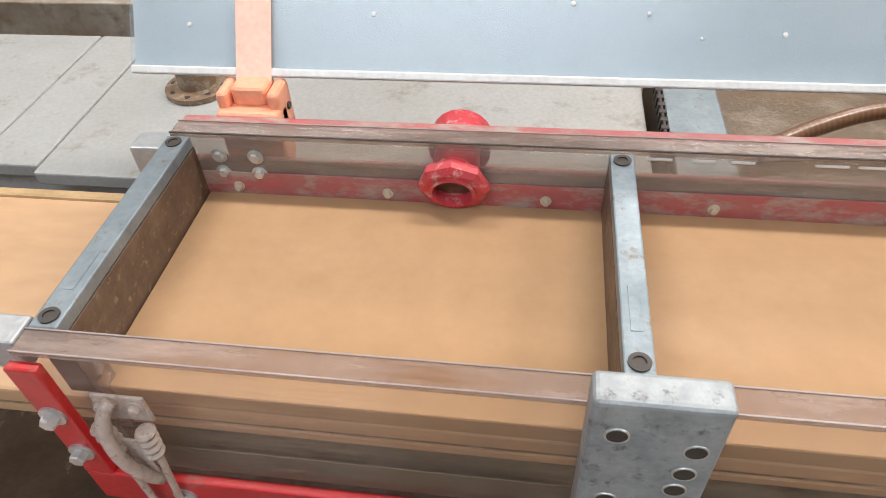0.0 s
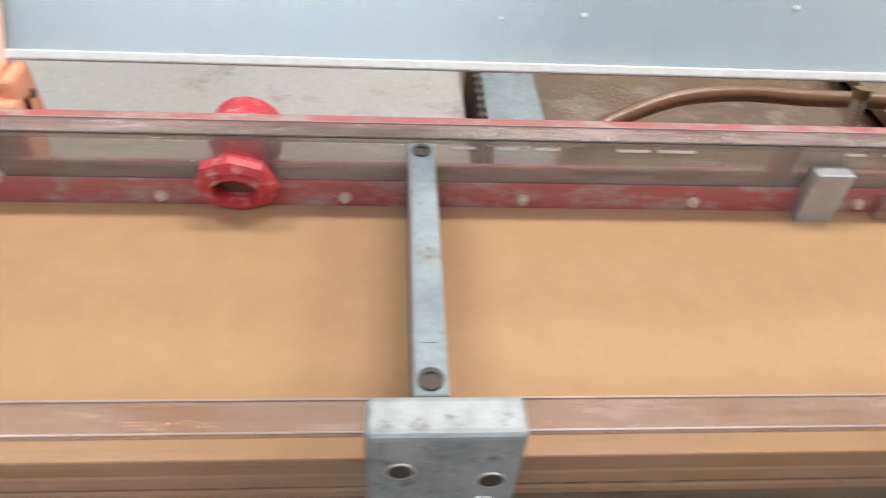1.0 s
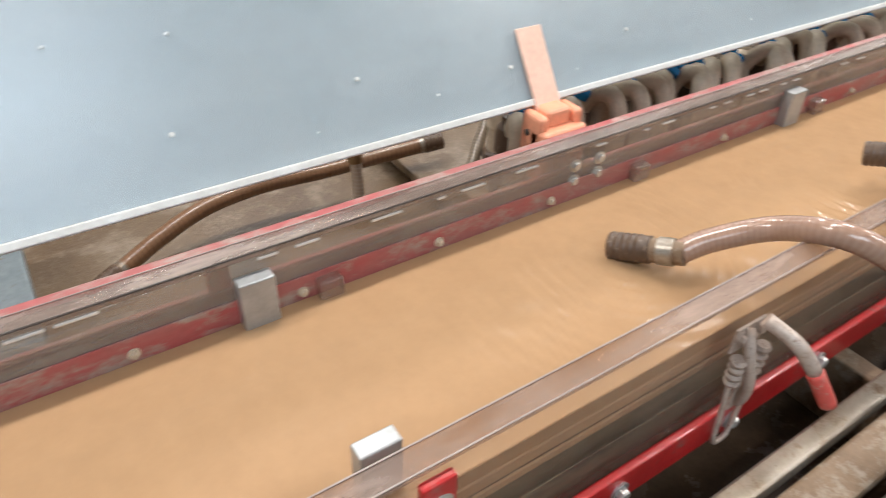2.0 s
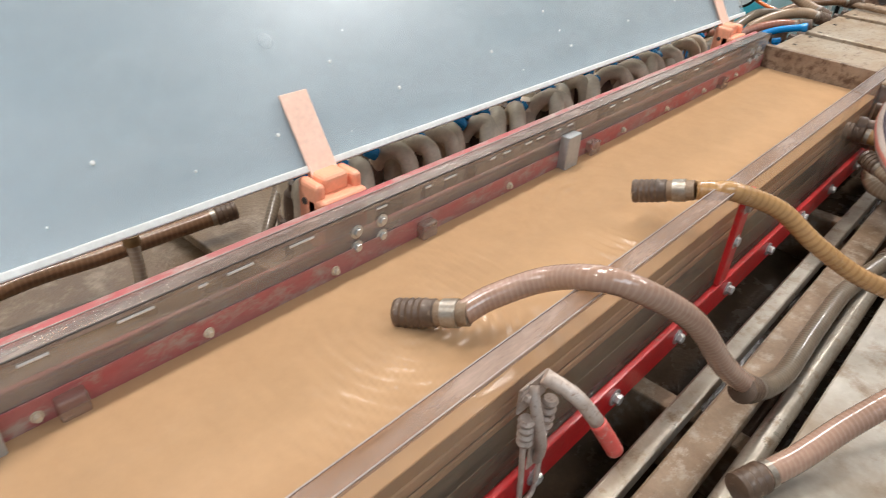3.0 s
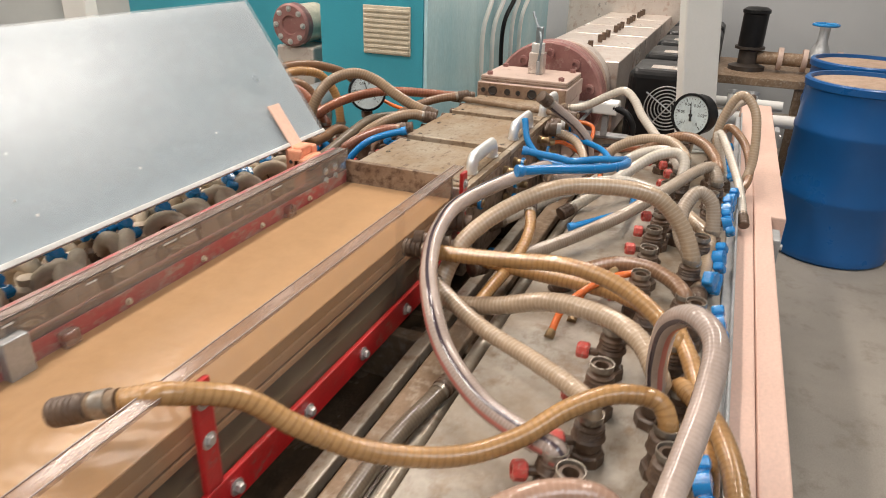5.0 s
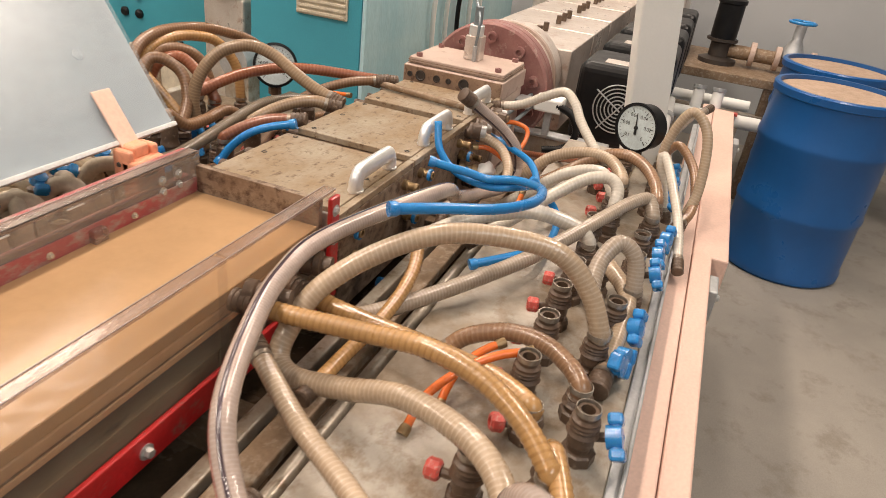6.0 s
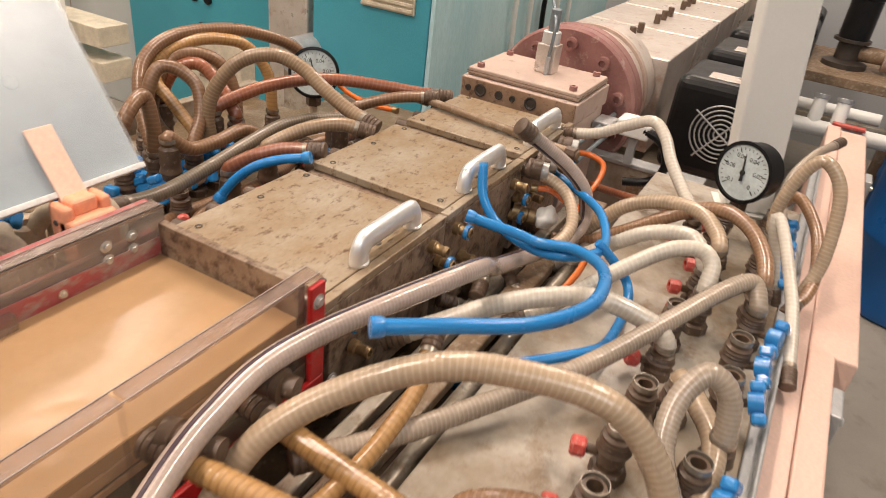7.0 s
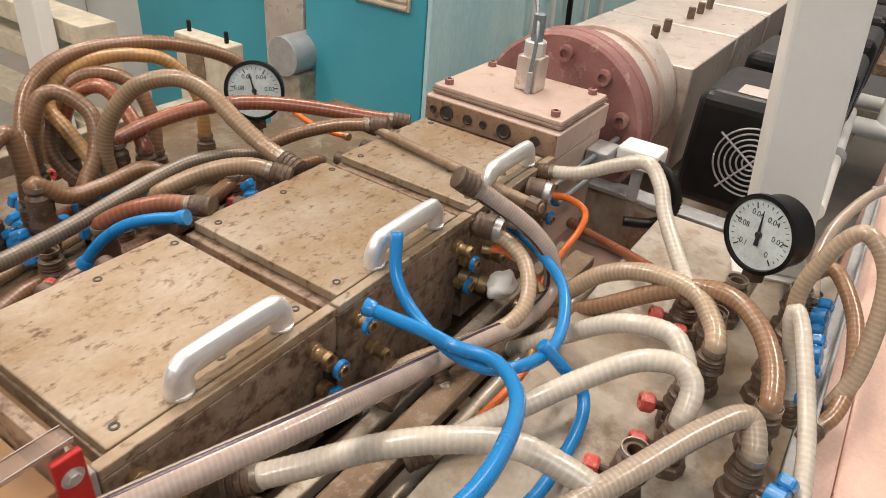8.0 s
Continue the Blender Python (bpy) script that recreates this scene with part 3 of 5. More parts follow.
    port = part("port_flange", lathe([(0.022, 0), (0.031, 0), (0.033, 0.004), (0.033, 0.010), (0.028, 0.014), (0.022, 0.014), (0.022, 0)], (0, -1, -0.3), pc, 8, caps=False), M_PORT, t, "red plastic port flange")
    bm = lathe([(0.0215, -0.05), (0.0215, 0.0165), (0.0185, 0.0165), (0.0185, -0.05), (0, -0.05)], (0, -1, -0.3), pc, 28, caps=False)
    part("port_pipe", bm, M_PORT, port)
    part("port_hollow", lathe([(0, 0.004), (0.0184, 0.004), (0.0184, 0.003), (0, 0.003)], (0, -1, -0.3), pc, 24), M_FIT, port)
    part("port_nut", lathe([(0.022, 0), (0.030, 0), (0.030, 0.024), (0.022, 0.024)], (0, 1, 0), (-0.128, 0.2895, 1.018), 20), M_PORT, port)
    # hinge bolts through the back wall
    for hx in (-0.334, 0.746, 1.814):
        for dx in (-0.018, 0.018):
            for dz in (-0.013, 0.006):
                bolt(t, (hx + dx, 0.2515, 1.022 + dz), (0, -1, 0), r=0.005, h=0.004)
    # thick cast block on the front wall
    bm = box(-0.0165, 0.0595, -0.026, -0.0035, 0.93, 1.0865, 0.004, seg=3)
    blk = part("clamp_block", bm, M_BLOCK, t, "grey cast aluminium clamp block with holes")
    for x, z in ((0.0, 1.055), (0.045, 1.045), (0.043, 1.02), (0.041, 1.0), (0.002, 0.98)):
        part("bolt_hole", lathe([(0, 0), (0.0052, 0), (0.0062, 0.0005), (0.0062, 0), (0, 0.0002)], (0, -1, 0), (x, -0.0263, z), 18), M_DARK, blk)
        part("hole_rim", lathe([(0.0062, 0), (0.0076, 0), (0.0072, 0.0008), (0.0062, 0.0008), (0.0062, 0)], (0, -1, 0), (x, -0.0261, z), 18, caps=False), M_BOLT, blk)
    # toggle latches
    for lx, red in ((-0.333, False), (0.700, True)):
        la = part("toggle_latch", box(lx - 0.020, lx + 0.020, -0.0065, -0.0035, 0.984, 1.012, 0.0012), M_LATCH, t, "dirty cream toggle latch")
        part("hook", sweep([(lx - 0.004, -0.007, 1.009), (lx - 0.010, -0.015, 0.998), (lx - 0.010, -0.022, 0.978), (lx - 0.005, -0.025, 0.955), (lx + 0.002, -0.021, 0.930), (lx + 0.007, -0.016, 0.918)], 0.0052, 10, 0.005), M_LATCH, la)
        part("release_plate", box(lx - 0.006, lx + 0.008, -0.0165, -0.0140, 0.912, 0.972, 0.001), M_LATCH, la)
        for dx in (-0.018, 0.016):
            bm = None
            for k in range(4):
                bm = lathe([(0, 0), (0.0060, 0), (0.0078, 0.0030), (0.0060, 0.0068), (0, 0.0068)], (0, 0, -1), (lx + dx * (1 - 0.05 * k), -0.0145, 0.986 - 0.0088 * k), 12, bm)
            part("ribbed_nut", bm, M_LATCH, la)
            bolt(la, (lx + dx * 0.75, -0.0065, 1.002), (0, -1, 0), r=0.0042, h=0.005, material=M_LATCH)
        part("wire_loop", sweep([(lx - 0.017, -0.0145, 0.954), (lx - 0.014, -0.017, 0.905), (lx - 0.012, -0.0175, 0.877), (lx - 0.007, -0.018, 0.869), (lx + 0.006, -0.018, 0.869), (lx + 0.011, -0.0175, 0.877), (lx + 0.013, -0.017, 0.905), (lx + 0.0155, -0.0145, 0.954)], 0.0028, 8, 0.005), M_LATCH, la)
        if red:
            part("lever_grip", sweep([(lx - 0.008, -0.018, 1.030), (lx + 0.002, -0.045, 1.018), (lx + 0.012, -0.062, 0.996)], 0.0068, 10, 0.006), M_LATCH, la)
            part("grip_end", sweep([(lx + 0.012, -0.062, 0.996), (lx + 0.019, -0.073, 0.977), (lx + 0.023, -0.079, 0.966)], 0.0074, 10, 0.004), M_REDKNOB, la)
    # hose ports on the front wall
    for x in (1.655, 1.76):
        part("side_port", lathe([(0, 0), (0.019, 0), (0.019, 0.014), (0.0165, 0.016), (0.0165, 0.034), (0.019, 0.036), (0.019, 0.045), (0.013, 0.047), (0.013, 0.06), (0, 0.06)], (0.25, -1, 0), (x, -0.004, 0.985), 20), M_FIT, t, "dirty threaded hose port")
    return t


tank()


def panel():
    bm = box(-2.4, 2.5, 0.0195, 0.248, 0.947, 0.965, 0.003)
    p = part("extruded_panel", bm, M_PANEL)
    tagged(p, "tan plastic wall panel sliding through the wet tank", "panel")
    part("groove", box(-2.4, 2.5, 0.0215, 0.060, 0.943, 0.9468, 0.0), M_RUST, p, "brown groove line")
    part("tongue", box(-2.4, 2.5, 0.0195, 0.060, 0.934, 0.9428, 0.001), M_PANEL, p)
    part("edge_groove", box(-2.4, 2.5, 0.249, 0.263, 0.950, 0.966, 0.004), M_PANEL_EDGE, p)
    return p


PANEL = panel()


# ---- tilted cover on hinges ----
def cover():
    t = thing("tank_cover", "milky clear acrylic tank cover, tilted open on orange hinges", "cover", (0, 0, 0))
    foot, up = Vector((0, 0.331, 1.070)), Vector((0, 0.168, 0.250)).normalized()
    out = Vector((0, up.z, -up.y))
    m = Matrix(((1, 0, 0, 0), (0, out.y, up.y, foot.y), (0, out.z, up.z, foot.z), (0, 0, 0, 1)))

    def lean(bm):
        bmesh.ops.transform(bm, matrix=m, verts=bm.verts[:])
        bmesh.ops.recalc_face_normals(bm, faces=bm.faces[:])
        return bm
    part("sheet", lean(box(-0.464, 1.925, 0.0, 0.002, 0.0055, 0.305, 0.0)), M_COVER, t, "clear outer sheet")
    part("backing", lean(box(-0.464, 1.925, 0.0075, 0.010, 0.0055, 0.305, 0.0)), M_COVER_MILK, t, "milky inner sheet")
    part("bottom_strip", lean(box(-0.464, 1.925, -0.002, 0.012, -0.003, 0.005, 0.0015)), M_COVER_EDGE, t)
    for hx in (-0.334, 0.746, 1.814):
        h = part("hinge", lean(box(hx - 0.018, hx + 0.018, -0.0035, -0.0003, -0.016, 0.084, 0.001)), M_STRAP, t, "salmon orange plastic hinge")
        bm = box(hx - 0.032, hx - 0.019, 0.298, 0.334, 1.005, 1.066, 0.006, seg=3)
        box(hx + 0.019, hx + 0.032, 0.298, 0.334, 1.005, 1.066, 0.006, bm, seg=3)
        box(hx - 0.032, hx + 0.032, 0.2885, 0.318, 0.985, 1.050, 0.005, bm, seg=3)
        base = part("hinge_base", bm, M_HINGE, h)
        part("slot", box(hx - 0.016, hx + 0.016, 0.2875, 0.290, 1.022, 1.032, 0.002), M_FIT, base, "dark slot")
        part("knuckle", box(hx - 0.018, hx + 0.018, 0.304, 0.336, 1.046, 1.069, 0.006, seg=3), M_HINGE, h)
        part("pin", rod((hx - 0.034, 0.320, 1.042), (hx + 0.034, 0.320, 1.042), 0.004), M_DARK, h)
    # pale screw heads; these dots stand in for white glints on the sheet
    for i in range(13):
        x = -0.4 + i * 0.185
        p = m @ Vector((x, -0.0005, 0.045 + 0.012 * ((i * 7) % 3)))
        part("screw", lathe([(0, 0), (0.0024, 0), (0.002, 0.001), (0, 0.0013)], -out, p, 10), M_COVER_EDGE, t)
    rng = random.Random(5)
    for i in range(16):
        p = m @ Vector((rng.uniform(0.0, 1.3), -0.0003, 0.02 + 0.14 * rng.random() ** 1.6))
        r = rng.uniform(0.001, 0.0022)
        part("water_drop", lathe([(0, 0), (r, 0), (r * 0.75, r * 0.45), (0, r * 0.6)], -out, p, 8), M_CHROME, t)
    for x in (0.74, 1.813):
        p = m @ Vector((x, -0.0006, 0.143))
        part("plug", lathe([(0, 0), (0.009, 0), (0.0085, 0.0006), (0.007, 0.0008), (0.0065, 0.0003), (0, 0.0003)], -out, p, 24), M_COVER, t)
    return t


cover()


# ---- calibrator blocks ----
def calibrator(x0, x1, hc, label, first=False):
    t = thing("calibrator", label, "calibrator", (0, 0, 0), group="steel calibrator blocks in a row")
    w = x1 - x0
    b0 = x0 + 0.016 if first else x0
    part("lower_block", box(b0, x1 - 0.022, 0.0, 0.27, 0.80, 0.932, 0.002), M_CALIB_SIDE, t)
    part("upper_block", box(b0, x1 - 0.022, 0.0085, 0.274, 0.934, 0.986, 0.002), M_CALIB_SIDE, t)
    part("side_cheek", box(x0, x1 - 0.002, -0.004, 0.008, 0.934, 0.986, 0.002), M_CALIB_SIDE, t)
    a = x0 + 0.018 if first else x0 + 0.014
    if first:
        part("front_rail", box(x0 - 0.009, x0 - 0.001, -0.004, 0.274, 0.93, 1.003, 0.002), M_DECK_BACK, t, "grey steel front rail")
    tp = part("top_plate", box(a, x1 - 0.023, 0.0115, 0.272, 0.987, 1.001, 0.002), M_CALIB, t, "rust-spotted brown steel top plate")
    part("side_rail", box(x0, x1 - 0.002, -0.004, 0.0105, 0.987, 1.0, 0.002), M_CALIB, t)
    for x in (a + 0.02, (a + x1) / 2, x1 - 0.035):
        for y in (0.03, 0.245):
            part("screw", lathe([(0, -0.001), (0.0055, -0.001), (0.0055, 0.0008), (0.003, 0.0008), (0.003, -0.0005), (0, -0.0005)], (0, 0, 1), (x, y, 1.001), 14), M_DARK, tp)
    hd = part("handle", sweep([(hc - 0.067, 0.020, 1.0), (hc - 0.067, 0.020, 1.016), (hc - 0.060, 0.020, 1.028), (hc - 0.045, 0.020, 1.032), (hc + 0.045, 0.020, 1.032), (hc + 0.060, 0.020, 1.028), (hc + 0.067, 0.020, 1.016), (hc + 0.067, 0.020, 1.0)], 0.0160, 18, 0.003, flat=0.72), M_CHROME, t, "shiny chrome bow handle")
    for s in (-0.067, 0.067):
        part("handle_foot", lathe([(0.009, 0), (0.014, 0), (0.014, 0.003), (0.009, 0.005)], (0, 0, 1), (hc + s, 0.020, 1.001), 18), M_CHROME, hd)
    for i, (dx, z) in enumerate(((0.03, 0.965), (w - 0.045, 0.965), (w - 0.02, 0.93), (0.06, 0.90), (w - 0.03, 0.895))):
        part("nipple", lathe([(0, 0), (0.011, 0), (0.011, 0.009), (0.008, 0.011), (0.008, 0.022), (0.0092, 0.024), (0.008, 0.03), (0.0055, 0.03), (0.0055, 0.012), (0, 0.012)], (0, -1, 0), (x0 + dx, -0.004, z), 16), M_BRASS, t, "brass hose nipple")
    for dx, z in ((0.03, 0.965), (w - 0.02, 0.93), (w - 0.03, 0.895)):
        part("push_ring", lathe([(0.009, 0.020), (0.0125, 0.020), (0.0125, 0.027), (0.009, 0.027), (0.009, 0.020)], (0, -1, 0), (x0 + dx, -0.004, z), 16, caps=False), M_BLUE, t, "blue push-in ring")
    for dx in (0.06, 0.13, 0.21):
        part("nipple", lathe([(0, 0), (0.015, 0), (0.015, 0.02), (0.013, 0.022), (0.013, 0.045), (0.011, 0.045), (0, 0.045)], (0, 1, 0), (x0 + dx, 0.274, 0.965), 16), M_FIT, t)
    part("seam", box(x0 + 0.002, x1 - 0.004, -0.0005, 0.2705, 0.9318, 0.9342, 0.0), M_DARK, t)
    return t


calibrator(1.895, 2.198, 2.064, "brown steel calibrator block with chrome handle beside the tank", True)
calibrator(2.20, 2.498, 2.362, "stained steel calibrator block with chrome handle")
calibrator(2.50, 2.775, 2.642, "stained steel calibrator block with chrome handle beside the die")


cross = thing("cross_pipe", "thin brown steel pipe lying across the calibrator", "pipe")
part("tube", rod((2.624, 0.295, 1.012), (2.562, -0.085, 1.012), 0.0085), M_RUST, cross)
part("end_fitting", lathe([(0, 0), (0.013, 0), (0.013, 0.02), (0.010, 0.022), (0, 0.022)], (-0.16, -1, 0), (2.566, -0.06, 1.012), 8), M_FIT, cross)
part("end_fitting", lathe([(0, 0), (0.014, 0), (0.014, 0.03), (0, 0.03)], (0.16, 1, 0), (2.622, 0.285, 1.012), 8), M_FIT, cross)
for nx, ny in ((2.545, -0.012), (2.50, -0.012), (2.66, -0.012)):
    nip = thing("hose_union", "muddy brown hose union on the calibrator side", "fitting", (nx, ny, 0.985), group="hose unions on the calibrators")
    part("nut", lathe([(0, 0), (0.019, 0), (0.020, 0.006), (0.018, 0.010), (0.020, 0.014), (0.020, 0.028), (0, 0.028)], (0.2, -1, 0), (0, 0, 0), 14), M_FIT, nip)
    part("clamp", lathe([(0.0145, 0.028), (0.0165, 0.028), (0.0165, 0.04), (0.0145, 0.04), (0.0145, 0.028)], (0.2, -1, 0), (0, 0, 0), 16, caps=False), M_BOLT, nip, "steel hose clamp")


# ---- die and extruder ----
def die():
    t = thing("extrusion_die", "dusty pinkish steel extrusion die with bolt holes", "machine part")
    part("lower_body", box(2.79, 3.0, 0.002, 0.29, 0.78, 0.985, 0.003), M_DIE, t)
    part("body", box(2.785, 3.015, 0.0, 0.292, 0.987, 1.036, 0.003), M_DIE, t)
    part("top_plate", box(2.80, 3.005, 0.006, 0.285, 1.037, 1.055, 0.003), M_DIE, t)
    for z in (1.0405, 1.0465):
        part("plate_joint", box(2.7985, 3.0065, 0.0045, 0.2865, z, z + 0.0012, 0.0), M_RUST, t)
    part("face_plate", box(2.7825, 2.7848, 0.004, 0.288, 0.989, 1.034, 0.001), M_DIE_FACE, t, "brown front plate with bolt holes")
    for i, y in enumerate((0.27, 0.238, 0.19, 0.155, 0.11, 0.045)):
        r = (0.006, 0.012, 0.008)[i % 3]
        part("bolt_hole", lathe([(r, 0), (r * 1.25, 0), (r * 1.25, 0.0015), (r, 0.002), (r * 0.7, -0.001), (0, -0.001)], (-1, 0, 0), (2.7815, y, 1.012), 18), M_DARK, t)
    for x, y in ((2.82, 0.03), (2.82, 0.262), (2.985, 0.03), (2.985, 0.262)):
        part("cap_screw", lathe([(0, 0), (0.009, 0), (0.009, 0.01), (0.005, 0.011), (0.005, 0.005), (0, 0.005)], (0, 0, 1), (x, y, 1.055), 14), M_MAROON, t)
    part("sensor_block", box(2.895, 2.938, 0.112, 0.160, 1.055, 1.122, 0.003), M_TINSHEET, t)
    part("sensor_collar", rod((2.917, 0.136, 1.122), (2.917, 0.136, 1.150), 0.021, 20), M_CHROME, t)
    part("probe", rod((2.888, 0.125, 1.055), (2.888, 0.125, 1.098), 0.006, 10), M_ALU, t)
    part("sensor_rod", rod((2.917, 0.135, 1.118), (2.917, 0.135, 1.20), 0.012), M_STEEL, t)
    part("sensor_wire", sweep([(2.888, 0.125, 1.098), (2.884, 0.120, 1.14), (2.895, 0.125, 1.175), (2.925, 0.145, 1.20), (2.95, 0.17, 1.24)], 0.004, 8), M_STEEL, t)
    part("adapter_neck", rod((3.01, 0.14, 0.93), (3.06, 0.14, 0.93), 0.10, 28), M_DIE, t)
    part("clamp", box(2.93, 3.0, -0.045, 0.0, 0.94, 0.965, 0.003), M_ALU, t)
    for dy in (0.0, -0.03):
        part("tie_rod", rod((2.75, -0.02 + dy * 0.4, 0.955 + dy), (3.05, -0.02 + dy * 0.4, 0.955 + dy), 0.006), M_STEEL, t)


die()


def extruder():
    t = thing("extruder", "long plastic extruder with maroon flange and sheet-metal barrel covers", "machine")
    c = (0.13, 0.945)
    f = part("flange", lathe([(0, 0), (0.188, 0), (0.195, 0.006), (0.195, 0.035), (0.19, 0.038), (0.19, 0.041), (0.195, 0.044), (0.195, 0.075), (0.188, 0.08), (0, 0.08)], (1, 0, 0), (3.06, *c), 56), M_MAROON, t, "round maroon steel flange")
    for i in range(10):
        a = math.pi / 10 + i * math.pi / 5
        part("cap_screw", lathe([(0, 0), (0.017, 0), (0.017, 0.014), (0.009, 0.015), (0.009, 0.006), (0, 0.006)], (-1, 0, 0), (3.06, c[0] + 0.155 * math.cos(a), c[1] + 0.155 * math.sin(a)), 18), M_MAROON, f)
    part("barrel_head", lathe([(0, 0), (0.15, 0), (0.15, 0.04), (0.168, 0.05), (0.168, 0.235), (0, 0.235)], (1, 0, 0), (3.14, *c), 40), M_TINSHEET, t, "domed dusty barrel cover")
    part("head_collar", lathe([(0.168, 0), (0.176, 0), (0.176, 0.02), (0.168, 0.02), (0.168, 0)], (1, 0, 0), (3.25, *c), 40, caps=False), M_DIE, t)
    x = 3.38
    for i in range(5):
        bx = part("barrel_cover", box(x, x + 0.40, c[0] - 0.19, c[0] + 0.19, 0.76, 1.042, 0.004, seg=2), M_TINSHEET, t, "bright dusty sheet-metal cover")
        for k in range(3):
            part("cable_gland", rod((x + 0.1 + 0.1 * k, c[0] - 0.02, 1.042), (x + 0.1 + 0.1 * k, c[0] - 0.02, 1.075), 0.011), M_FIT, bx)
        fan = part("fan_box", box(x - 0.17, x + 0.11, c[0] - 0.52, c[0] - 0.25, 0.79, 1.052, 0.03, seg=4), M_BLACK, t, "black cooling fan box")
        part("fan_plate", box(x - 0.13, x - 0.06, c[0] - 0.42, c[0] - 0.32, 1.0522, 1.0535, 0.0005), M_TINSHEET, fan)
        for r in (0.016, 0.028, 0.040, 0.052, 0.064, 0.076):
            cc = Vector((x - 0.174, c[0] - 0.395, 0.925))
            ring = [cc + Vector((0, r * math.cos(a * math.pi / 16), r * math.sin(a * math.pi / 16))) for a in range(33)]
            part("grille_ring", sweep(ring, 0.0022, 6, 0.02), M_ALU, fan)
        for a in (0.6, 2.2, 3.75, 5.35):
            part("grille_spoke", rod((x - 0.176, c[0] - 0.395, 0.925), (x - 0.176, c[0] - 0.395 + 0.09 * math.cos(a), 0.925 + 0.09 * math.sin(a)), 0.0025, 6), M_ALU, fan)
        x += 0.42
    part("frame", box(3.2, 5.6, -0.2, 0.45, 0.1, 0.66, 0.01), M_DECK, t)
    part("gearbox", box(5.4, 6.1, -0.3, 0.6, 0.1, 1.3, 0.02), M_TINSHEET, t)


extruder()


# ---- column, cabinet, drums, gauges ----
def column():
    t = thing("column", "white painted square steel column, leaning slightly", "column")
    turn = Matrix.Translation((2.88, -0.382, 0)) @ Matrix.Rotation(math.radians(18), 4, "Z")
    for name, bm in (("shaft", box(-0.0375, 0.0375, -0.05, 0.05, 0.886, 4.39, 0.006)), ("base_plate", box(-0.05, 0.05, -0.062, 0.062, 0.8805, 0.8855, 0.001))):
        bmesh.ops.transform(bm, matrix=turn, verts=bm.verts[:])
        for v in bm.verts:  # the post stands out of plumb
            v.co.x -= 0.064 * (v.co.z - 0.9)
            v.co.y += 0.112 * (v.co.z - 0.9)
        part(name, bm, M_WHITE, t)


column()


def cabinet():
    t = thing("control_cabinet", "tall cyan painted control cabinet with cream louvre vent", "cabinet")
    part("body", box(3.5, 4.9, 0.80, 1.31, 0.0, 1.75, 0.004), M_CYAN, t)
    # same cyan cabinet, this side's colour raised pale for the light on it
    part("side_sheet", box(3.505, 5.6, 0.781, 0.798, 0.0, 1.9, 0.002), M_CYAN_LIT, t, "glossy cyan side, painted pale where light falls")
    v = part("vent", box(3.488, 3.499, 0.856, 1.085, 0.970, 1.175, 0.003), M_CREAM, t, "cream louvre vent")
    for i in range(9):
        part("louvre", box(3.480, 3.489, 0.862, 1.079, 0.977 + i * 0.0215, 0.989 + i * 0.0215, 0.002), M_CREAM, v)
    for i in range(5):
        x = 4.25 + 0.17 * i
        part("conduit", sweep([(x, 0.765, 1.9), (x + 0.05, 0.745, 1.5), (x - 0.06 + 0.04 * (i % 3), 0.72, 1.2), (x - 0.12, 0.745, 1.0), (x - 0.05, 0.76, 0.6)], 0.012, 8, 0.03), M_BLACK if i == 2 else M_WHITE, t)


cabinet()


def drum(x, y, label):
    t = thing("plastic_drum", label, "drum", (x, y, 0), group="blue plastic drums on the floor")
    prof = [(0, 0.0), (0.27, 0.0), (0.283, 0.012), (0.285, 0.04), (0.278, 0.055), (0.282, 0.30), (0.288, 0.315), (0.288, 0.335), (0.282, 0.35), (0.282, 0.62), (0.288, 0.635), (0.288, 0.655), (0.282, 0.67), (0.272, 0.83), (0.276, 0.84), (0.284, 0.845), (0.286, 0.875), (0.280, 0.882), (0.262, 0.882), (0.262, 0.80), (0, 0.80)]
    part("shell", lathe(prof, seg=56), M_DRUM, t)
    part("powder", lathe([(0, 0.801), (0.261, 0.801), (0.2615, 0.862), (0.2, 0.868), (0.1, 0.859), (0, 0.866)], seg=40), M_DRUM_FILL, t, "coarse tan powder filling")
    return t


drum(4.55, -1.09, "open blue plastic drum filled with tan powder")
drum(5.25, -1.16, "blue plastic drum standing behind another")


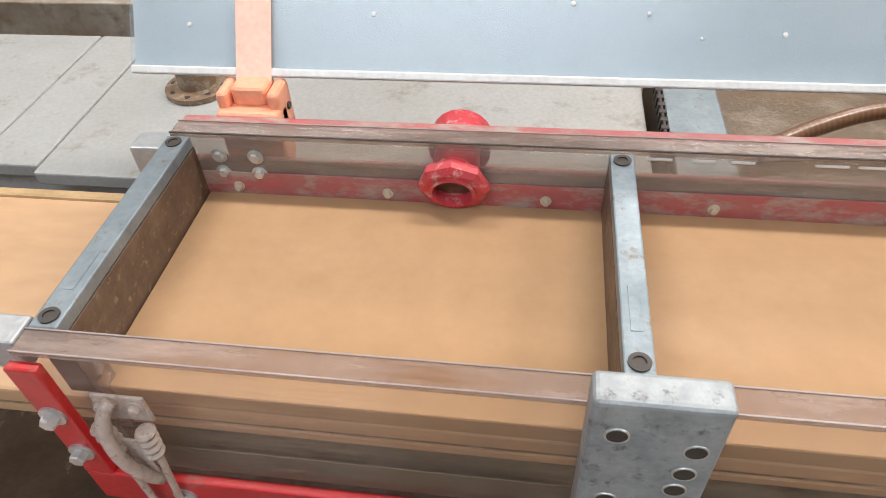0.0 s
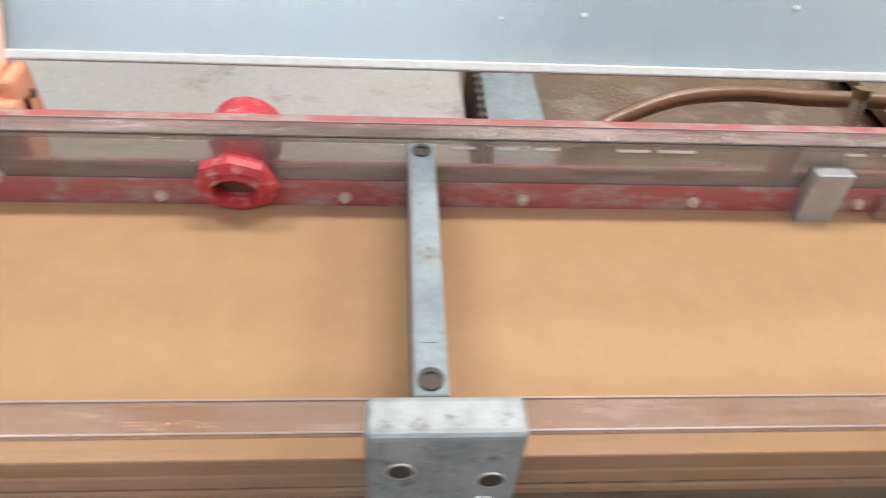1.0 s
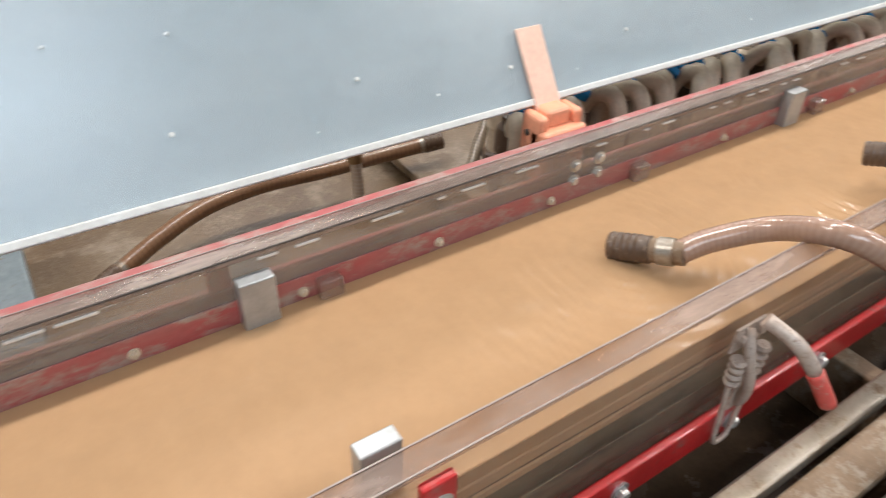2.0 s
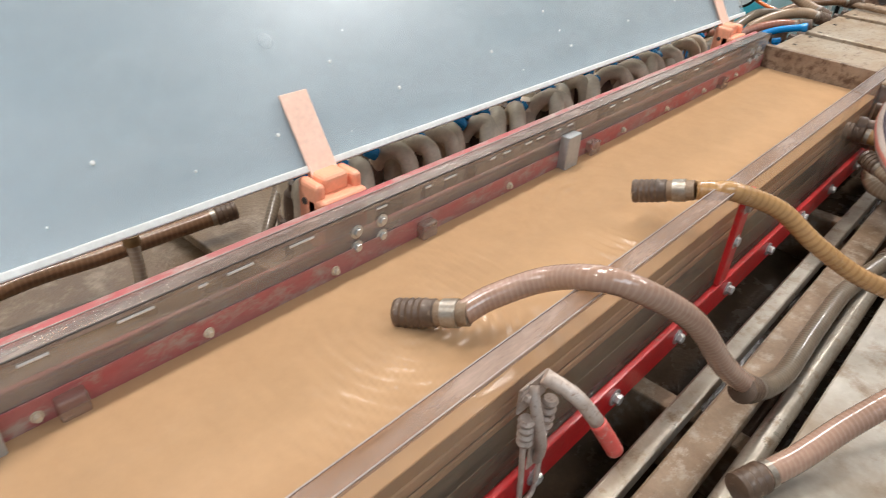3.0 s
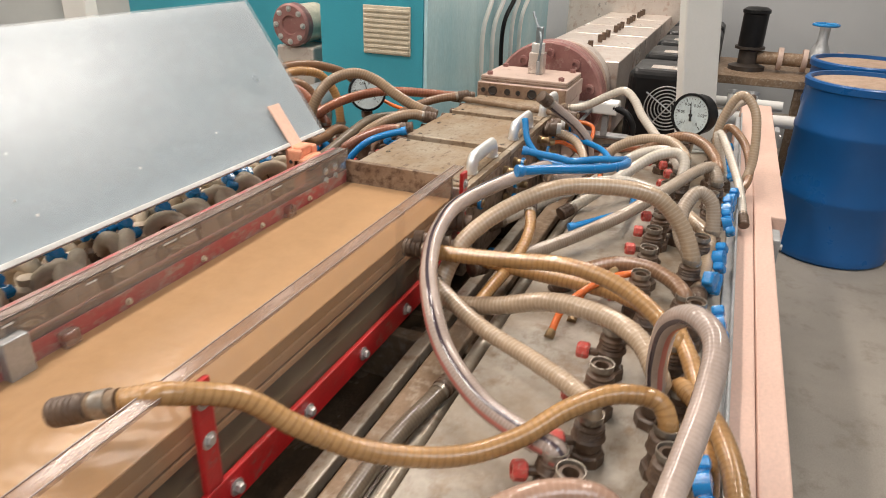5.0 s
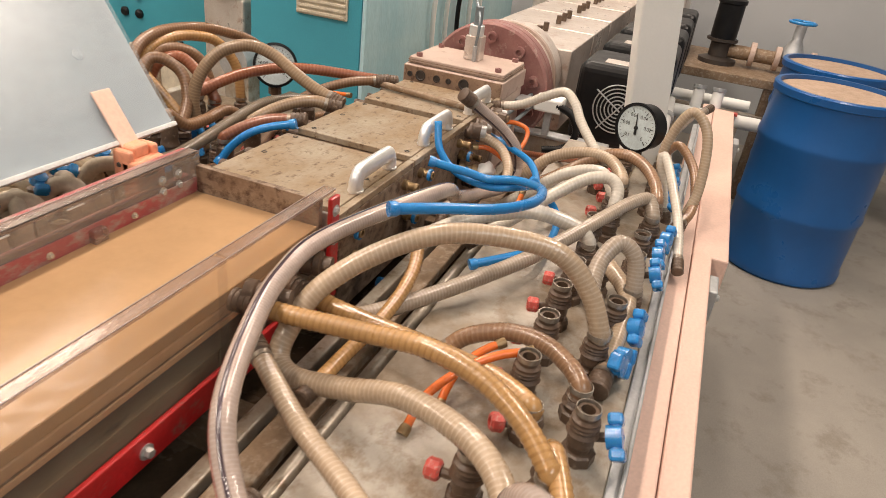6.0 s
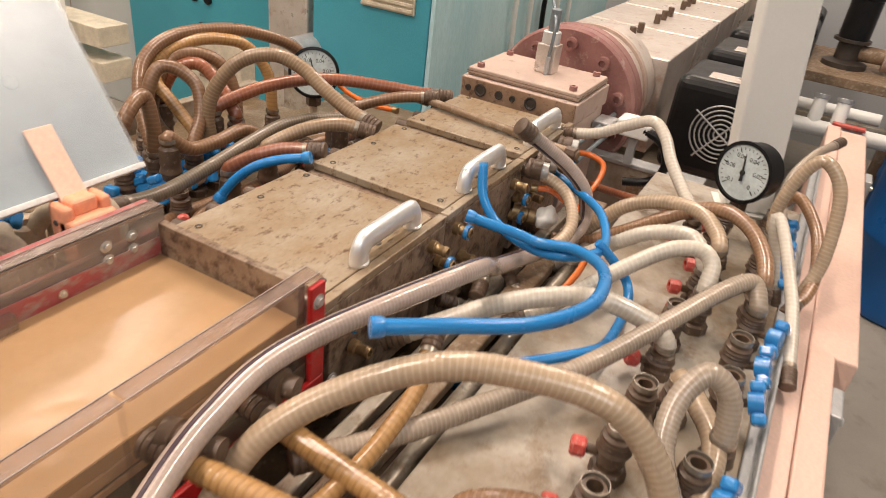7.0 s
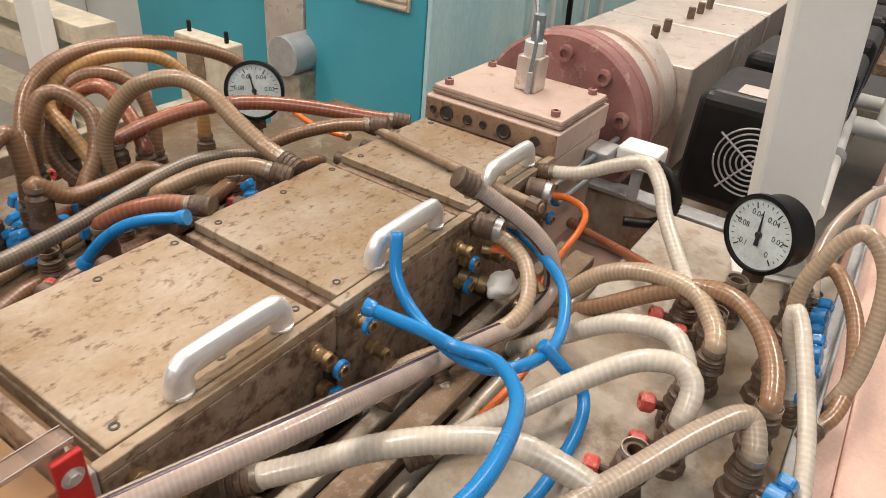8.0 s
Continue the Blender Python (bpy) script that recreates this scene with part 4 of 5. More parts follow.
def gauge(at, face, label, needle, stem):
    """A round vacuum gauge; face is the way that the dial looks."""
    t = thing("vacuum_gauge", label, "gauge")
    f = Vector(face).normalized()
    o = Vector(at)
    r = 0.055
    part("case", lathe([(0, -0.05), (r * 0.9, -0.05), (r, -0.045), (r, -0.006), (r * 1.09, -0.004), (r * 1.09, 0.004), (r * 0.98, 0.005), (r * 0.96, 0.0), (0, 0.0)], f, o, 40), M_BLACK, t, "black round gauge case")
    dial = part("dial", lathe([(0, 0), (r * 0.955, 0), (r * 0.955, 0.0012), (0, 0.0012)], f, o, 40), M_DIAL, t)
    up = (Vector((0, 0, 1)) - f * f.z).normalized()
    right = up.cross(f)
    for i in range(26):
        a = math.radians(225 - i * 10.8)
        long = i % 5 == 0
        d = right * math.cos(a) + up * math.sin(a)
        p = o + f * 0.0016
        part("tick", rod(p + d * r * (0.70 if long else 0.78), p + d * r * 0.86, 0.0009 if long else 0.0005, 6), M_INK, dial)
    for i, text in enumerate(("-0.1", "0.08", "0.06", "0.04", "0.02", "0")):
        a = math.radians(225 - i * 54)
        cu = bpy.data.curves.new("figure", "FONT")
        cu.body, cu.size, cu.align_x, cu.align_y = text, 0.012, "CENTER", "CENTER"
        tmp = bpy.data.objects.new("figure", cu)
        me = bpy.data.meshes.new_from_object(tmp)
        bpy.data.objects.remove(tmp)
        me.materials.append(M_INK)
        ob = new("figure", me)
        rot = Matrix((right, up, f)).transposed().to_4x4()
        ob.parent = dial
        ob.matrix_world = Matrix.Translation(o + f * 0.0018 + (right * math.cos(a) + up * math.sin(a)) * r * 0.56) @ rot
    d = (right * math.cos(needle) + up * math.sin(needle))
    part("needle", lathe([(0, 0), (0.0035, 0), (0.0022, 0.015), (0.0006, r * 0.95), (0, r * 0.95)], d, o + f * 0.004 - d * 0.016, 8), M_INK, dial)
    part("hub", rod(o + f * 0.001, o + f * 0.006, 0.005), M_INK, dial)
    base = o - f * 0.025 - up * r
    part("stem", sweep([base + up * 0.004, base - Vector((0, 0, 0.03)), Vector(stem)], 0.011, 12, 0.01), M_PVC, t)
    part("stem_nut", lathe([(0, 0), (0.018, 0), (0.018, 0.02), (0, 0.02)], (0, 0, -1), base - Vector((0, 0, 0.004)), 6), M_FIT, t)
    return t


gauge((2.70, -0.368, 1.020), (-0.86, 0.46, 0.06), "black-cased vacuum gauge with white dial on a stem", math.radians(98), (2.735, -0.37, 0.88))
gauge((2.63, 0.606, 0.996), (-0.75, -0.62, 0.2), "black-cased vacuum gauge behind the calibrators", math.radians(105), (2.66, 0.63, 0.80))


# ---- background, far side of the hall ----
def background():
    t = thing("blue_machine", "cyan painted machine cabinet with round knobs", "cabinet")
    part("body", box(3.80, 4.6, 1.33, 2.75, 0.0, 1.8, 0.006), M_CYAN, t)
    for i in range(4):
        part("knob", lathe([(0, 0), (0.022, 0), (0.022, 0.012), (0.014, 0.02), (0, 0.02)], (-1, 0, 0), (3.80, 2.18 + 0.09 * (i % 2), 0.84 - 0.09 * (i // 2)), 14), M_BLACK, t)
    t = thing("junction_box", "cream junction box with open front on a stand", "box")
    part("case", box(3.28, 3.36, 1.48, 1.76, 0.46, 0.76, 0.006), M_CREAM, t)
    part("front_recess", box(3.2755, 3.279, 1.60, 1.70, 0.60, 0.71, 0.002), M_RUST, t)
    part("stand", box(3.29, 3.35, 1.58, 1.66, 0.0, 0.46, 0.004), M_DECK, t)
    for y in (1.52, 1.72):
        part("eye_screw", rod((3.32, y, 0.76), (3.32, y, 0.80), 0.008), M_BLACK, t)
    t = thing("second_extruder", "cream extruder head with round maroon flange", "machine")
    f = part("flange", lathe([(0, 0), (0.04, 0), (0.045, -0.012), (0.09, -0.012), (0.10, 0), (0.10, 0.04), (0, 0.04)], (1, 0, 0), (3.58, 1.525, 1.05), 32), M_MAROON, t)
    for i in range(8):
        a = i * math.pi / 4
        bolt(f, (3.568, 1.525 + 0.075 * math.cos(a), 1.05 + 0.075 * math.sin(a)), (-1, 0, 0), r=0.009, h=0.01)
    part("barrel", rod((3.62, 1.525, 1.05), (3.795, 1.525, 1.05), 0.09, 28), M_CREAM, t)
    part("stand", box(3.60, 3.79, 1.42, 1.63, 0.0, 0.95, 0.01), M_TINSHEET, t)
    part("motor", rod((3.40, 1.33, 0.74), (3.58, 1.33, 0.74), 0.07, 24), M_ALU, t)
    part("motor_foot", box(3.42, 3.56, 1.27, 1.39, 0.0, 0.68, 0.004), M_DECK, t)
    t = thing("steel_rack", "grey steel rack with shelves in front of the wall", "rack")
    for y in (2.20, 3.3):
        part("post", box(3.02, 3.085, y, y + 0.14, 0.0, 2.4, 0.006), M_WHITE, t, "white square post")
    for z in (0.25, 0.52, 0.66):
        part("shelf", box(3.1, 3.24, 2.05, 4.2, z, z + 0.08, 0.004), M_CREAM, t)
    part("post", box(3.1, 3.24, 4.1, 4.2, 0.0, 0.25, 0.004), M_DECK, t)
    part("post", box(3.1, 3.24, 2.3, 2.4, 0.0, 0.25, 0.004), M_DECK, t)
    t = thing("pale_cabinet", "pale grey painted machine cabinet behind the rack", "cabinet")
    part("body", box(3.9, 4.5, 2.78, 4.4, 0.0, 1.6, 0.006), M_PALE, t)
    part("door_seam", box(3.8965, 3.8995, 3.38, 3.386, 0.1, 1.5, 0.0), M_DECK, t)
    # pump bench at the end wall
    t = thing("pump_bench", "rusty steel bench with a dark upright pump and pipes", "pump", (0, 0, 0.13))
    part("bench_top", box(5.3, 6.1, -1.9, -0.1, 0.55, 0.60, 0.004), M_RUST, t)
    for y in (-1.8, -0.9, -0.25):
        part("leg", box(5.32, 5.38, y, y + 0.06, -0.13, 0.55, 0.003), M_RUST, t)
    part("lower_rail", box(5.31, 5.36, -1.9, -0.1, 0.34, 0.39, 0.003), M_DECK, t)
    pu = part("pump_base", lathe([(0, 0), (0.11, 0), (0.11, 0.025), (0.06, 0.04), (0.06, 0.12), (0.09, 0.13), (0.09, 0.145), (0, 0.145)], (0, 0, 1), (5.6, -0.55, 0.60), 24), M_DARK, t)
    part("motor", lathe([(0, 0.145), (0.075, 0.145), (0.075, 0.34), (0.082, 0.345), (0.082, 0.365), (0.06, 0.38), (0, 0.385)], (0, 0, 1), (5.6, -0.55, 0.60), 24), M_BLACK, pu)
    part("pump_pipe", rod((5.6, -0.60, 0.68), (5.6, -1.9, 0.68), 0.04, 18), M_RUST, t)
    for y in (-0.72, -0.86, -1.05):
        part("pipe_flange", rod((5.6, y, 0.68), (5.6, y - 0.03, 0.68), 0.07, 20), M_DIE, t)
    part("valve_body", lathe([(0, 0), (0.07, 0), (0.05, 0.06), (0.03, 0.10), (0.03, 0.2), (0, 0.2)], (0, 0, 1), (5.6, -0.95, 0.70), 18), M_ALU, t)
    wheel = [(5.6 + 0.07 * math.cos(a * math.pi / 8), -0.95 + 0.07 * math.sin(a * math.pi / 8), 0.90) for a in range(17)]
    part("hand_wheel", sweep(wheel, 0.009, 8, 0.02), M_BLUE, t, "blue valve hand wheel")
    # white water pipes beyond the column
    t = thing("pipe_run", "white plastic water pipes with elbows and red tap", "pipe")
    for y in (-0.37, -0.415):
        part("pipe", rod((3.16, y, 0.885), (4.94, y + 0.04, 0.60), 0.02, 16), M_WHITE, t)
        part("elbow", lathe([(0, 0), (0.026, 0), (0.026, 0.05), (0, 0.05)], (1, 0, 0), (3.75, y + 0.012, 0.790), 14), M_ALU, t)
    part("cross_pipe", rod((4.93, -0.30, 0.555), (4.95, -0.84, 0.555), 0.036, 16), M_WHITE, t)
    part("cross_pipe", rod((5.15, -0.30, 0.60), (5.15, -0.78, 0.60), 0.030, 16), M_WHITE, t)
    for y in (-0.50, -0.60):
        part("riser", rod((4.94, y, 0.56), (4.98, y, 0.68), 0.03, 14), M_WHITE, t)
        part("riser_cap", rod((4.98, y, 0.68), (4.985, y, 0.70), 0.035, 14), M_ALU, t)
    part("tap", box(4.89, 4.93, -0.72, -0.58, 0.592, 0.606, 0.003), M_REDKNOB, t, "red tap handle")
    for y in (-0.42, -0.74):
        part("pipe_stand", box(4.91, 4.97, y, y + 0.05, 0.0, 0.525, 0.003), M_DECK, t)
    # tools and box on the floor at the line's end
    t = thing("cyan_box", "cyan painted machine foot on the floor", "machine")
    part("body", box(-3.7, -2.62, 2.8, 3.7, 0.0, 0.6, 0.01), M_CYAN, t)
    part("foot_rail", box(-3.7, -2.45, 2.72, 2.79, 0.0, 0.05, 0.004), M_DECK, t)
    c = part("floor_cable", sweep([(-2.5, 2.35, 0.012), (-2.3, 2.45, 0.012), (-2.05, 2.40, 0.012), (-1.9, 2.55, 0.012), (-1.6, 2.6, 0.012)], 0.012, 8, 0.03), M_BLACK)
    tagged(c, "black cable lying on the concrete floor", "cable")
    c = part("floor_bar", rod((-1.9, 2.45, 0.03), (-1.55, 2.62, 0.03), 0.03, 12), M_RUST)
    tagged(c, "short rusty bar lying on the floor", "bar")


background()


def deck_fittings():
    t = thing("deck_flange", "round rusty pipe flange standing on the deck plate", "flange")
    f = part("flange_ring", lathe([(0.026, 0), (0.048, 0), (0.048, 0.008), (0.030, 0.010), (0.026, 0.010), (0.026, 0)], (0, 0, 1), (-0.56, 0.60, 0.8855), 32, caps=False), M_RUST, t)
    part("neck", lathe([(0.022, 0.0), (0.027, 0.0), (0.027, 0.05), (0.022, 0.05), (0.022, 0.0)], (0, 0, 1), (-0.56, 0.60, 0.8855), 24, caps=False), M_RUST, t)
    for i in range(8):
        a = i * math.pi / 4
        part("bolt_hole", lathe([(0, 0), (0.0045, 0), (0.0045, 0.0006), (0, 0.0006)], (0, 0, 1), (-0.56 + 0.038 * math.cos(a), 0.60 + 0.038 * math.sin(a), 0.8942), 10), M_DARK, f)


deck_fittings()


def ripples():
    """Water over the panel, with rings round each jet."""
    bm = bmesh.new()
    nx, ny = 430, 44
    grid = []
    for i in range(nx + 1):
        row = []
        for j in range(ny + 1):
            x, y = -0.372 + 2.242 * i / nx, 0.0192 + 0.2298 * j / ny
            z = 0.0
            for cx, cy, k in ((0.705, 0.15, 1.0), (1.06, 0.10, 0.7)):
                d = math.hypot(x - cx, (y - cy) * 0.9)
                z += k * 0.0022 * math.sin(d * 430) * math.exp(-((d - 0.10) / 0.075) ** 2)
            z *= 0.55 + 0.9 * noise.noise((x * 16, y * 20, 0.3))
            near = math.exp(-((x - 0.95) / 0.42) ** 2)
            z += (0.00035 + 0.0003 * near) * noise.noise((x * 45, y * 60, 2.0)) + 0.0005 * near * math.sin(150 * x + 90 * y + 5 * noise.noise((x * 9, y * 9, 1.0)))
            edge = min(1, 40 * min(i / nx, 1 - i / nx), 12 * min(j / ny, 1 - j / ny))
            row.append(bm.verts.new((x, y, 0.9850 + edge * z)))
        grid.append(row)
    for i in range(nx):
        for j in range(ny):
            bm.faces.new((grid[i][j], grid[i + 1][j], grid[i + 1][j + 1], grid[i][j + 1])).smooth = True
    w = part("water", bm, M_WATER)
    part("water_depth", box(-0.372, 1.870, 0.0192, 0.2490, 0.9665, 0.9825, 0.0), M_WATER, w)
    return tagged(w, "rippling tan water standing over the panel", "water", kind="structure")


ripples()


def joints():
    t = thing("taped_joint", "brass joint wrapped in white sealing tape", "fitting", (2.475, -0.035, 0.90))
    part("brass_body", lathe([(0, 0), (0.016, 0), (0.016, 0.014), (0.012, 0.016), (0.012, 0.03), (0.015, 0.032), (0.015, 0.045), (0, 0.045)], (0.3, -1, -0.1), (0, 0.03, 0), 12), M_BRASS, t)
    bm = bmesh.new()
    bmesh.ops.create_icosphere(bm, subdivisions=3, radius=0.021)
    for v in bm.verts:
        v.co *= 1 + 0.35 * noise.noise(v.co * 70)
        v.co.x *= 1.5
        v.co += Vector((0.03, -0.03, -0.005))
    for f in bm.faces:
        f.smooth = True
    part("tape_wrap", bm, M_WHITE, t, "crumpled white tape")
    t = thing("base_panel", "grey green machine base panel with brown name plate", "panel")
    part("panel", box(3.03, 3.055, -0.27, 0.02, 0.702, 0.84, 0.004), M_DECK, t)
    part("name_plate", box(3.0265, 3.029, -0.20, -0.10, 0.73, 0.82, 0.001), M_RUST, t, "brown metal plate")
    part("top_edge", box(3.02, 3.07, -0.28, 0.03, 0.8405, 0.852, 0.003), M_ALU, t)
    t = thing("duct_box", "white cable duct box beside the die", "box")
    part("box", box(2.98, 3.05, -0.13, -0.045, 0.93, 0.97, 0.006), M_WHITE, t)
    part("bracket", box(3.0, 3.02, -0.10, -0.08, 0.853, 0.93, 0.002), M_ALU, t)
    c = part("black_conduit", sweep([(2.99, -0.115, 0.955), (2.985, -0.16, 0.94), (2.98, -0.185, 0.90), (2.975, -0.18, 0.86), (2.97, -0.15, 0.835), (2.96, -0.10, 0.825)], 0.011, 10, 0.006, 0.0012, 0.006), M_BLACK)
    tagged(c, "black corrugated cable conduit beside the die", "cable")


joints()


# ---- hoses and tubes ----
ENDS = []


def hose(points, stuff, label, r=0.015, ridge=0.0005, bare=False):
    pts = [Vector(p) for p in points]
    seated = []
    if r > 0.0095:
        for k in (0, -1):
            p = pts[k].copy()
            front, back = p.y < -0.3 and 0.92 < p.z < 1.0, p.y > 0.38 and 1.95 < p.x < 2.75 and 0.86 < p.z < 1.0
            if front or back:
                ENDS.append((p.x, p.y, p.z, 0.88 if front else 0.818))
                pts.insert(0 if k == 0 else len(pts), p - Vector((0, 0, 0.012)))
                seated.append(k)
    t = part("air_tube" if r < 0.0095 else "hose", sweep(pts, r, 14 if r > 0.0095 else 10, 0.008, ridge * 0.45, 0.008), stuff)
    for a, b in ((0, 1), (-1, -2))[int(bare):]:
        if a in seated:
            continue
        d = (pts[b] - pts[a]).normalized()
        o = pts[a]
        if r > 0.0095:
            part("hose_clamp", lathe([(r, 0.004), (r * 1.09, 0.004), (r * 1.09, 0.011), (r, 0.011), (r, 0.004)], d, o, 16, caps=False), M_CLAMP, t, "thin steel hose clamp")
            prof = [(0, -0.030), (r * 0.95, -0.030)]
            for n in range(4):
                prof += [(r * 1.22, -0.028 + 0.008 * n), (r * 1.22, -0.023 + 0.008 * n), (r * 1.12, -0.022 + 0.008 * n)]
            part("cuff", lathe(prof + [(r * 1.05, 0.003), (0, 0.003)], d, o, 14), M_FIT, t, "muddy brown threaded hose cuff")
        else:
            part("collar", lathe([(0, -0.006), (r * 1.3, -0.006), (r * 1.3, 0.004), (r * 1.1, 0.008), (0, 0.008)], d, o, 12), M_BLUE if stuff is M_BLUE_TUBE else M_BRASS, t)
    return tagged(t, label, "tube" if r < 0.0095 else "hose", group="air tubes" if r < 0.0095 else "water and vacuum hoses")


hose([(2.492, -0.38, 0.955), (2.519, -0.365, 0.967), (2.553, -0.327, 0.979), (2.575, -0.257, 0.967), (2.578, -0.192, 0.934), (2.565, -0.141, 0.879), (2.544, -0.084, 0.822), (2.521, -0.03, 0.774)], H_BEIGE, "beige spiral-ribbed plastic hose", 0.0139, 0.0005)
hose([(2.426, -0.462, 0.955), (2.469, -0.449, 0.973), (2.512, -0.42, 0.99), (2.543, -0.38, 0.997), (2.558, -0.335, 0.986), (2.562, -0.28, 0.951), (2.552, -0.195, 0.887), (2.537, -0.115, 0.841), (2.543, -0.03, 0.842)], H_BROWN, "muddy brown ribbed plastic hose", 0.013, 0.0004)
hose([(2.332, -0.386, 0.955), (2.354, -0.384, 0.983), (2.363, -0.367, 0.998), (2.359, -0.342, 0.998), (2.343, -0.311, 0.988), (2.303, -0.266, 0.959), (2.261, -0.228, 0.931), (2.209, -0.188, 0.905), (2.173, -0.161, 0.89)], H_WHITE, "off-white ribbed plastic hose", 0.013, 0.0006)
hose([(2.185, -0.366, 0.935), (2.186, -0.340, 0.955), (2.171, -0.267, 0.972), (2.138, -0.201, 0.965), (2.097, -0.139, 0.945), (2.056, -0.083, 0.915), (2.023, -0.04, 0.895)], H_WHITE, "off-white ribbed plastic hose", 0.0144, 0.0008)
hose([(2.338, -0.463, 0.955), (2.357, -0.445, 0.978), (2.308, -0.411, 0.975), (2.201, -0.358, 0.957), (2.082, -0.296, 0.935), (1.978, -0.225, 0.915), (1.85, -0.143, 0.905), (1.775, -0.089, 0.905)], H_GREY, "dirty grey ribbed hose", 0.0135, 0.0006)
hose([(2.458, -0.02, 1.066), (2.482, -0.042, 1.043), (2.52, -0.086, 0.999), (2.541, -0.12, 0.951), (2.539, -0.13, 0.896), (2.461, -0.131, 0.89), (2.351, -0.113, 0.907), (2.182, -0.103, 0.955), (2.043, -0.118, 1.02), (1.804, -0.04, 1.016), (1.677, -0.039, 1.007), (1.564, -0.07, 0.994), (1.456, -0.121, 0.99), (1.407, -0.163, 0.955), (1.362, -0.226, 0.93), (1.33, -0.29, 0.926), (1.31, -0.335, 0.93)], H_CLEAR, "clear braided hose with a red line", 0.014, 0.0002)
hose([(2.503, -0.02, 0.977), (2.504, -0.061, 0.973), (2.493, -0.101, 0.957), (2.464, -0.127, 0.93), (2.433, -0.13, 0.91), (2.393, -0.114, 0.897), (2.332, -0.082, 0.89), (2.271, -0.054, 0.886), (2.24, -0.06, 0.874)], H_BEIGE, "beige spiral-ribbed plastic hose", 0.0113, 0.0007)
hose([(2.719, -0.02, 0.996), (2.722, -0.073, 1.01), (2.726, -0.129, 1.042), (2.724, -0.176, 1.063), (2.704, -0.21, 1.045), (2.668, -0.239, 1.013), (2.626, -0.279, 0.981), (2.582, -0.32, 0.955)], H_WHITE, "off-white ribbed plastic hose", 0.0117, 0.0007)
hose([(2.73, -0.453, 0.91), (2.732, -0.445, 0.946), (2.731, -0.458, 0.979), (2.721, -0.48, 0.992), (2.666, -0.519, 0.964), (2.595, -0.538, 0.926), (2.539, -0.536, 0.899), (2.503, -0.521, 0.885)], H_BROWN, "muddy brown ribbed plastic hose", 0.0109, 0.0005)
hose([(2.509, -0.484, 0.9), (2.527, -0.461, 0.967), (2.535, -0.447, 1.007), (2.537, -0.45, 1.018), (2.51, -0.468, 0.999), (2.423, -0.505, 0.945), (2.367, -0.52, 0.917), (2.299, -0.531, 0.89)], H_WHITE, "off-white ribbed plastic hose", 0.01, 0.0004)
hose([(3.109, -0.52, 1.0), (3.037, -0.486, 0.989), (2.935, -0.457, 0.966), (2.839, -0.451, 0.945), (2.749, -0.463, 0.93)], H_GREY, "dirty grey ribbed hose", 0.01, 0.0005)
hose([(2.21, -0.03, 0.839), (2.237, -0.064, 0.827), (2.276, -0.099, 0.826), (2.304, -0.105, 0.838), (2.312, -0.09, 0.849)], H_WHITE, "off-white ribbed plastic hose", 0.0104, 0.0006)
hose([(2.859, -0.03, 0.835), (2.806, -0.102, 0.856), (2.738, -0.183, 0.886), (2.67, -0.249, 0.916), (2.582, -0.32, 0.955)], H_RUSTY, "rust-red ribbed plastic hose", 0.009, 0)
hose([(2.224, -0.03, 0.997), (2.233, -0.061, 0.991), (2.244, -0.103, 0.985), (2.25, -0.139, 0.979), (2.243, -0.195, 0.993), (2.19, -0.248, 1.014), (2.1, -0.28, 1.042), (2.008, -0.286, 1.059), (1.919, -0.253, 1.072), (1.85, -0.19, 1.082), (1.80, -0.137, 1.086)], M_BLUE_TUBE, "bright blue plastic air tube", 0.0085, 0)
hose([(2.314, 0.0, 1.05), (2.291, -0.020, 0.999), (2.278, -0.068, 0.964), (2.255, -0.143, 0.962), (2.262, -0.205, 0.975), (2.373, -0.214, 0.948), (2.484, -0.168, 0.951), (2.547, -0.084, 0.957), (2.555, -0.035, 0.970)], M_BLUE_TUBE, "bright blue plastic air tube", 0.008, 0, bare=True)
hose([(2.325, -0.213, 0.975), (2.338, -0.246, 0.940), (2.350, -0.270, 0.906), (2.30, -0.286, 0.895), (2.195, -0.291, 0.899), (2.128, -0.28, 0.914), (2.078, -0.223, 0.902), (2.053, -0.191, 0.895)], M_BLUE_TUBE, "bright blue plastic air tube", 0.008, 0, bare=True)
hose([(2.12, 0.4, 0.923), (2.138, 0.384, 0.954), (2.16, 0.357, 0.982), (2.182, 0.321, 0.999), (2.202, 0.275, 1.011)], M_BLUE_TUBE, "bright blue plastic air tube", 0.0085, 0)
hose([(2.046, -0.02, 0.804), (2.087, -0.056, 0.781), (2.125, -0.098, 0.754), (2.164, -0.14, 0.733)], M_BLUE_TUBE, "bright blue plastic air tube", 0.0085, 0)
hose([(2.719, -0.02, 0.951), (2.719, -0.063, 0.96), (2.708, -0.101, 0.953), (2.68, -0.108, 0.932), (2.629, -0.102, 0.905), (2.577, -0.103, 0.878), (2.526, -0.12, 0.85)], M_ORANGE_TUBE, "thin bright orange air tube", 0.006, 0)
hose([(2.502, -0.03, 0.947), (2.516, -0.058, 0.947), (2.523, -0.1, 0.926), (2.518, -0.12, 0.907)], M_ORANGE_TUBE, "thin bright orange air tube", 0.006, 0)
hose([(2.262, -0.173, 0.87), (2.302, -0.186, 0.894), (2.332, -0.194, 0.915), (2.35, -0.194, 0.93)], M_ORANGE_TUBE, "thin bright orange air tube", 0.006, 0)
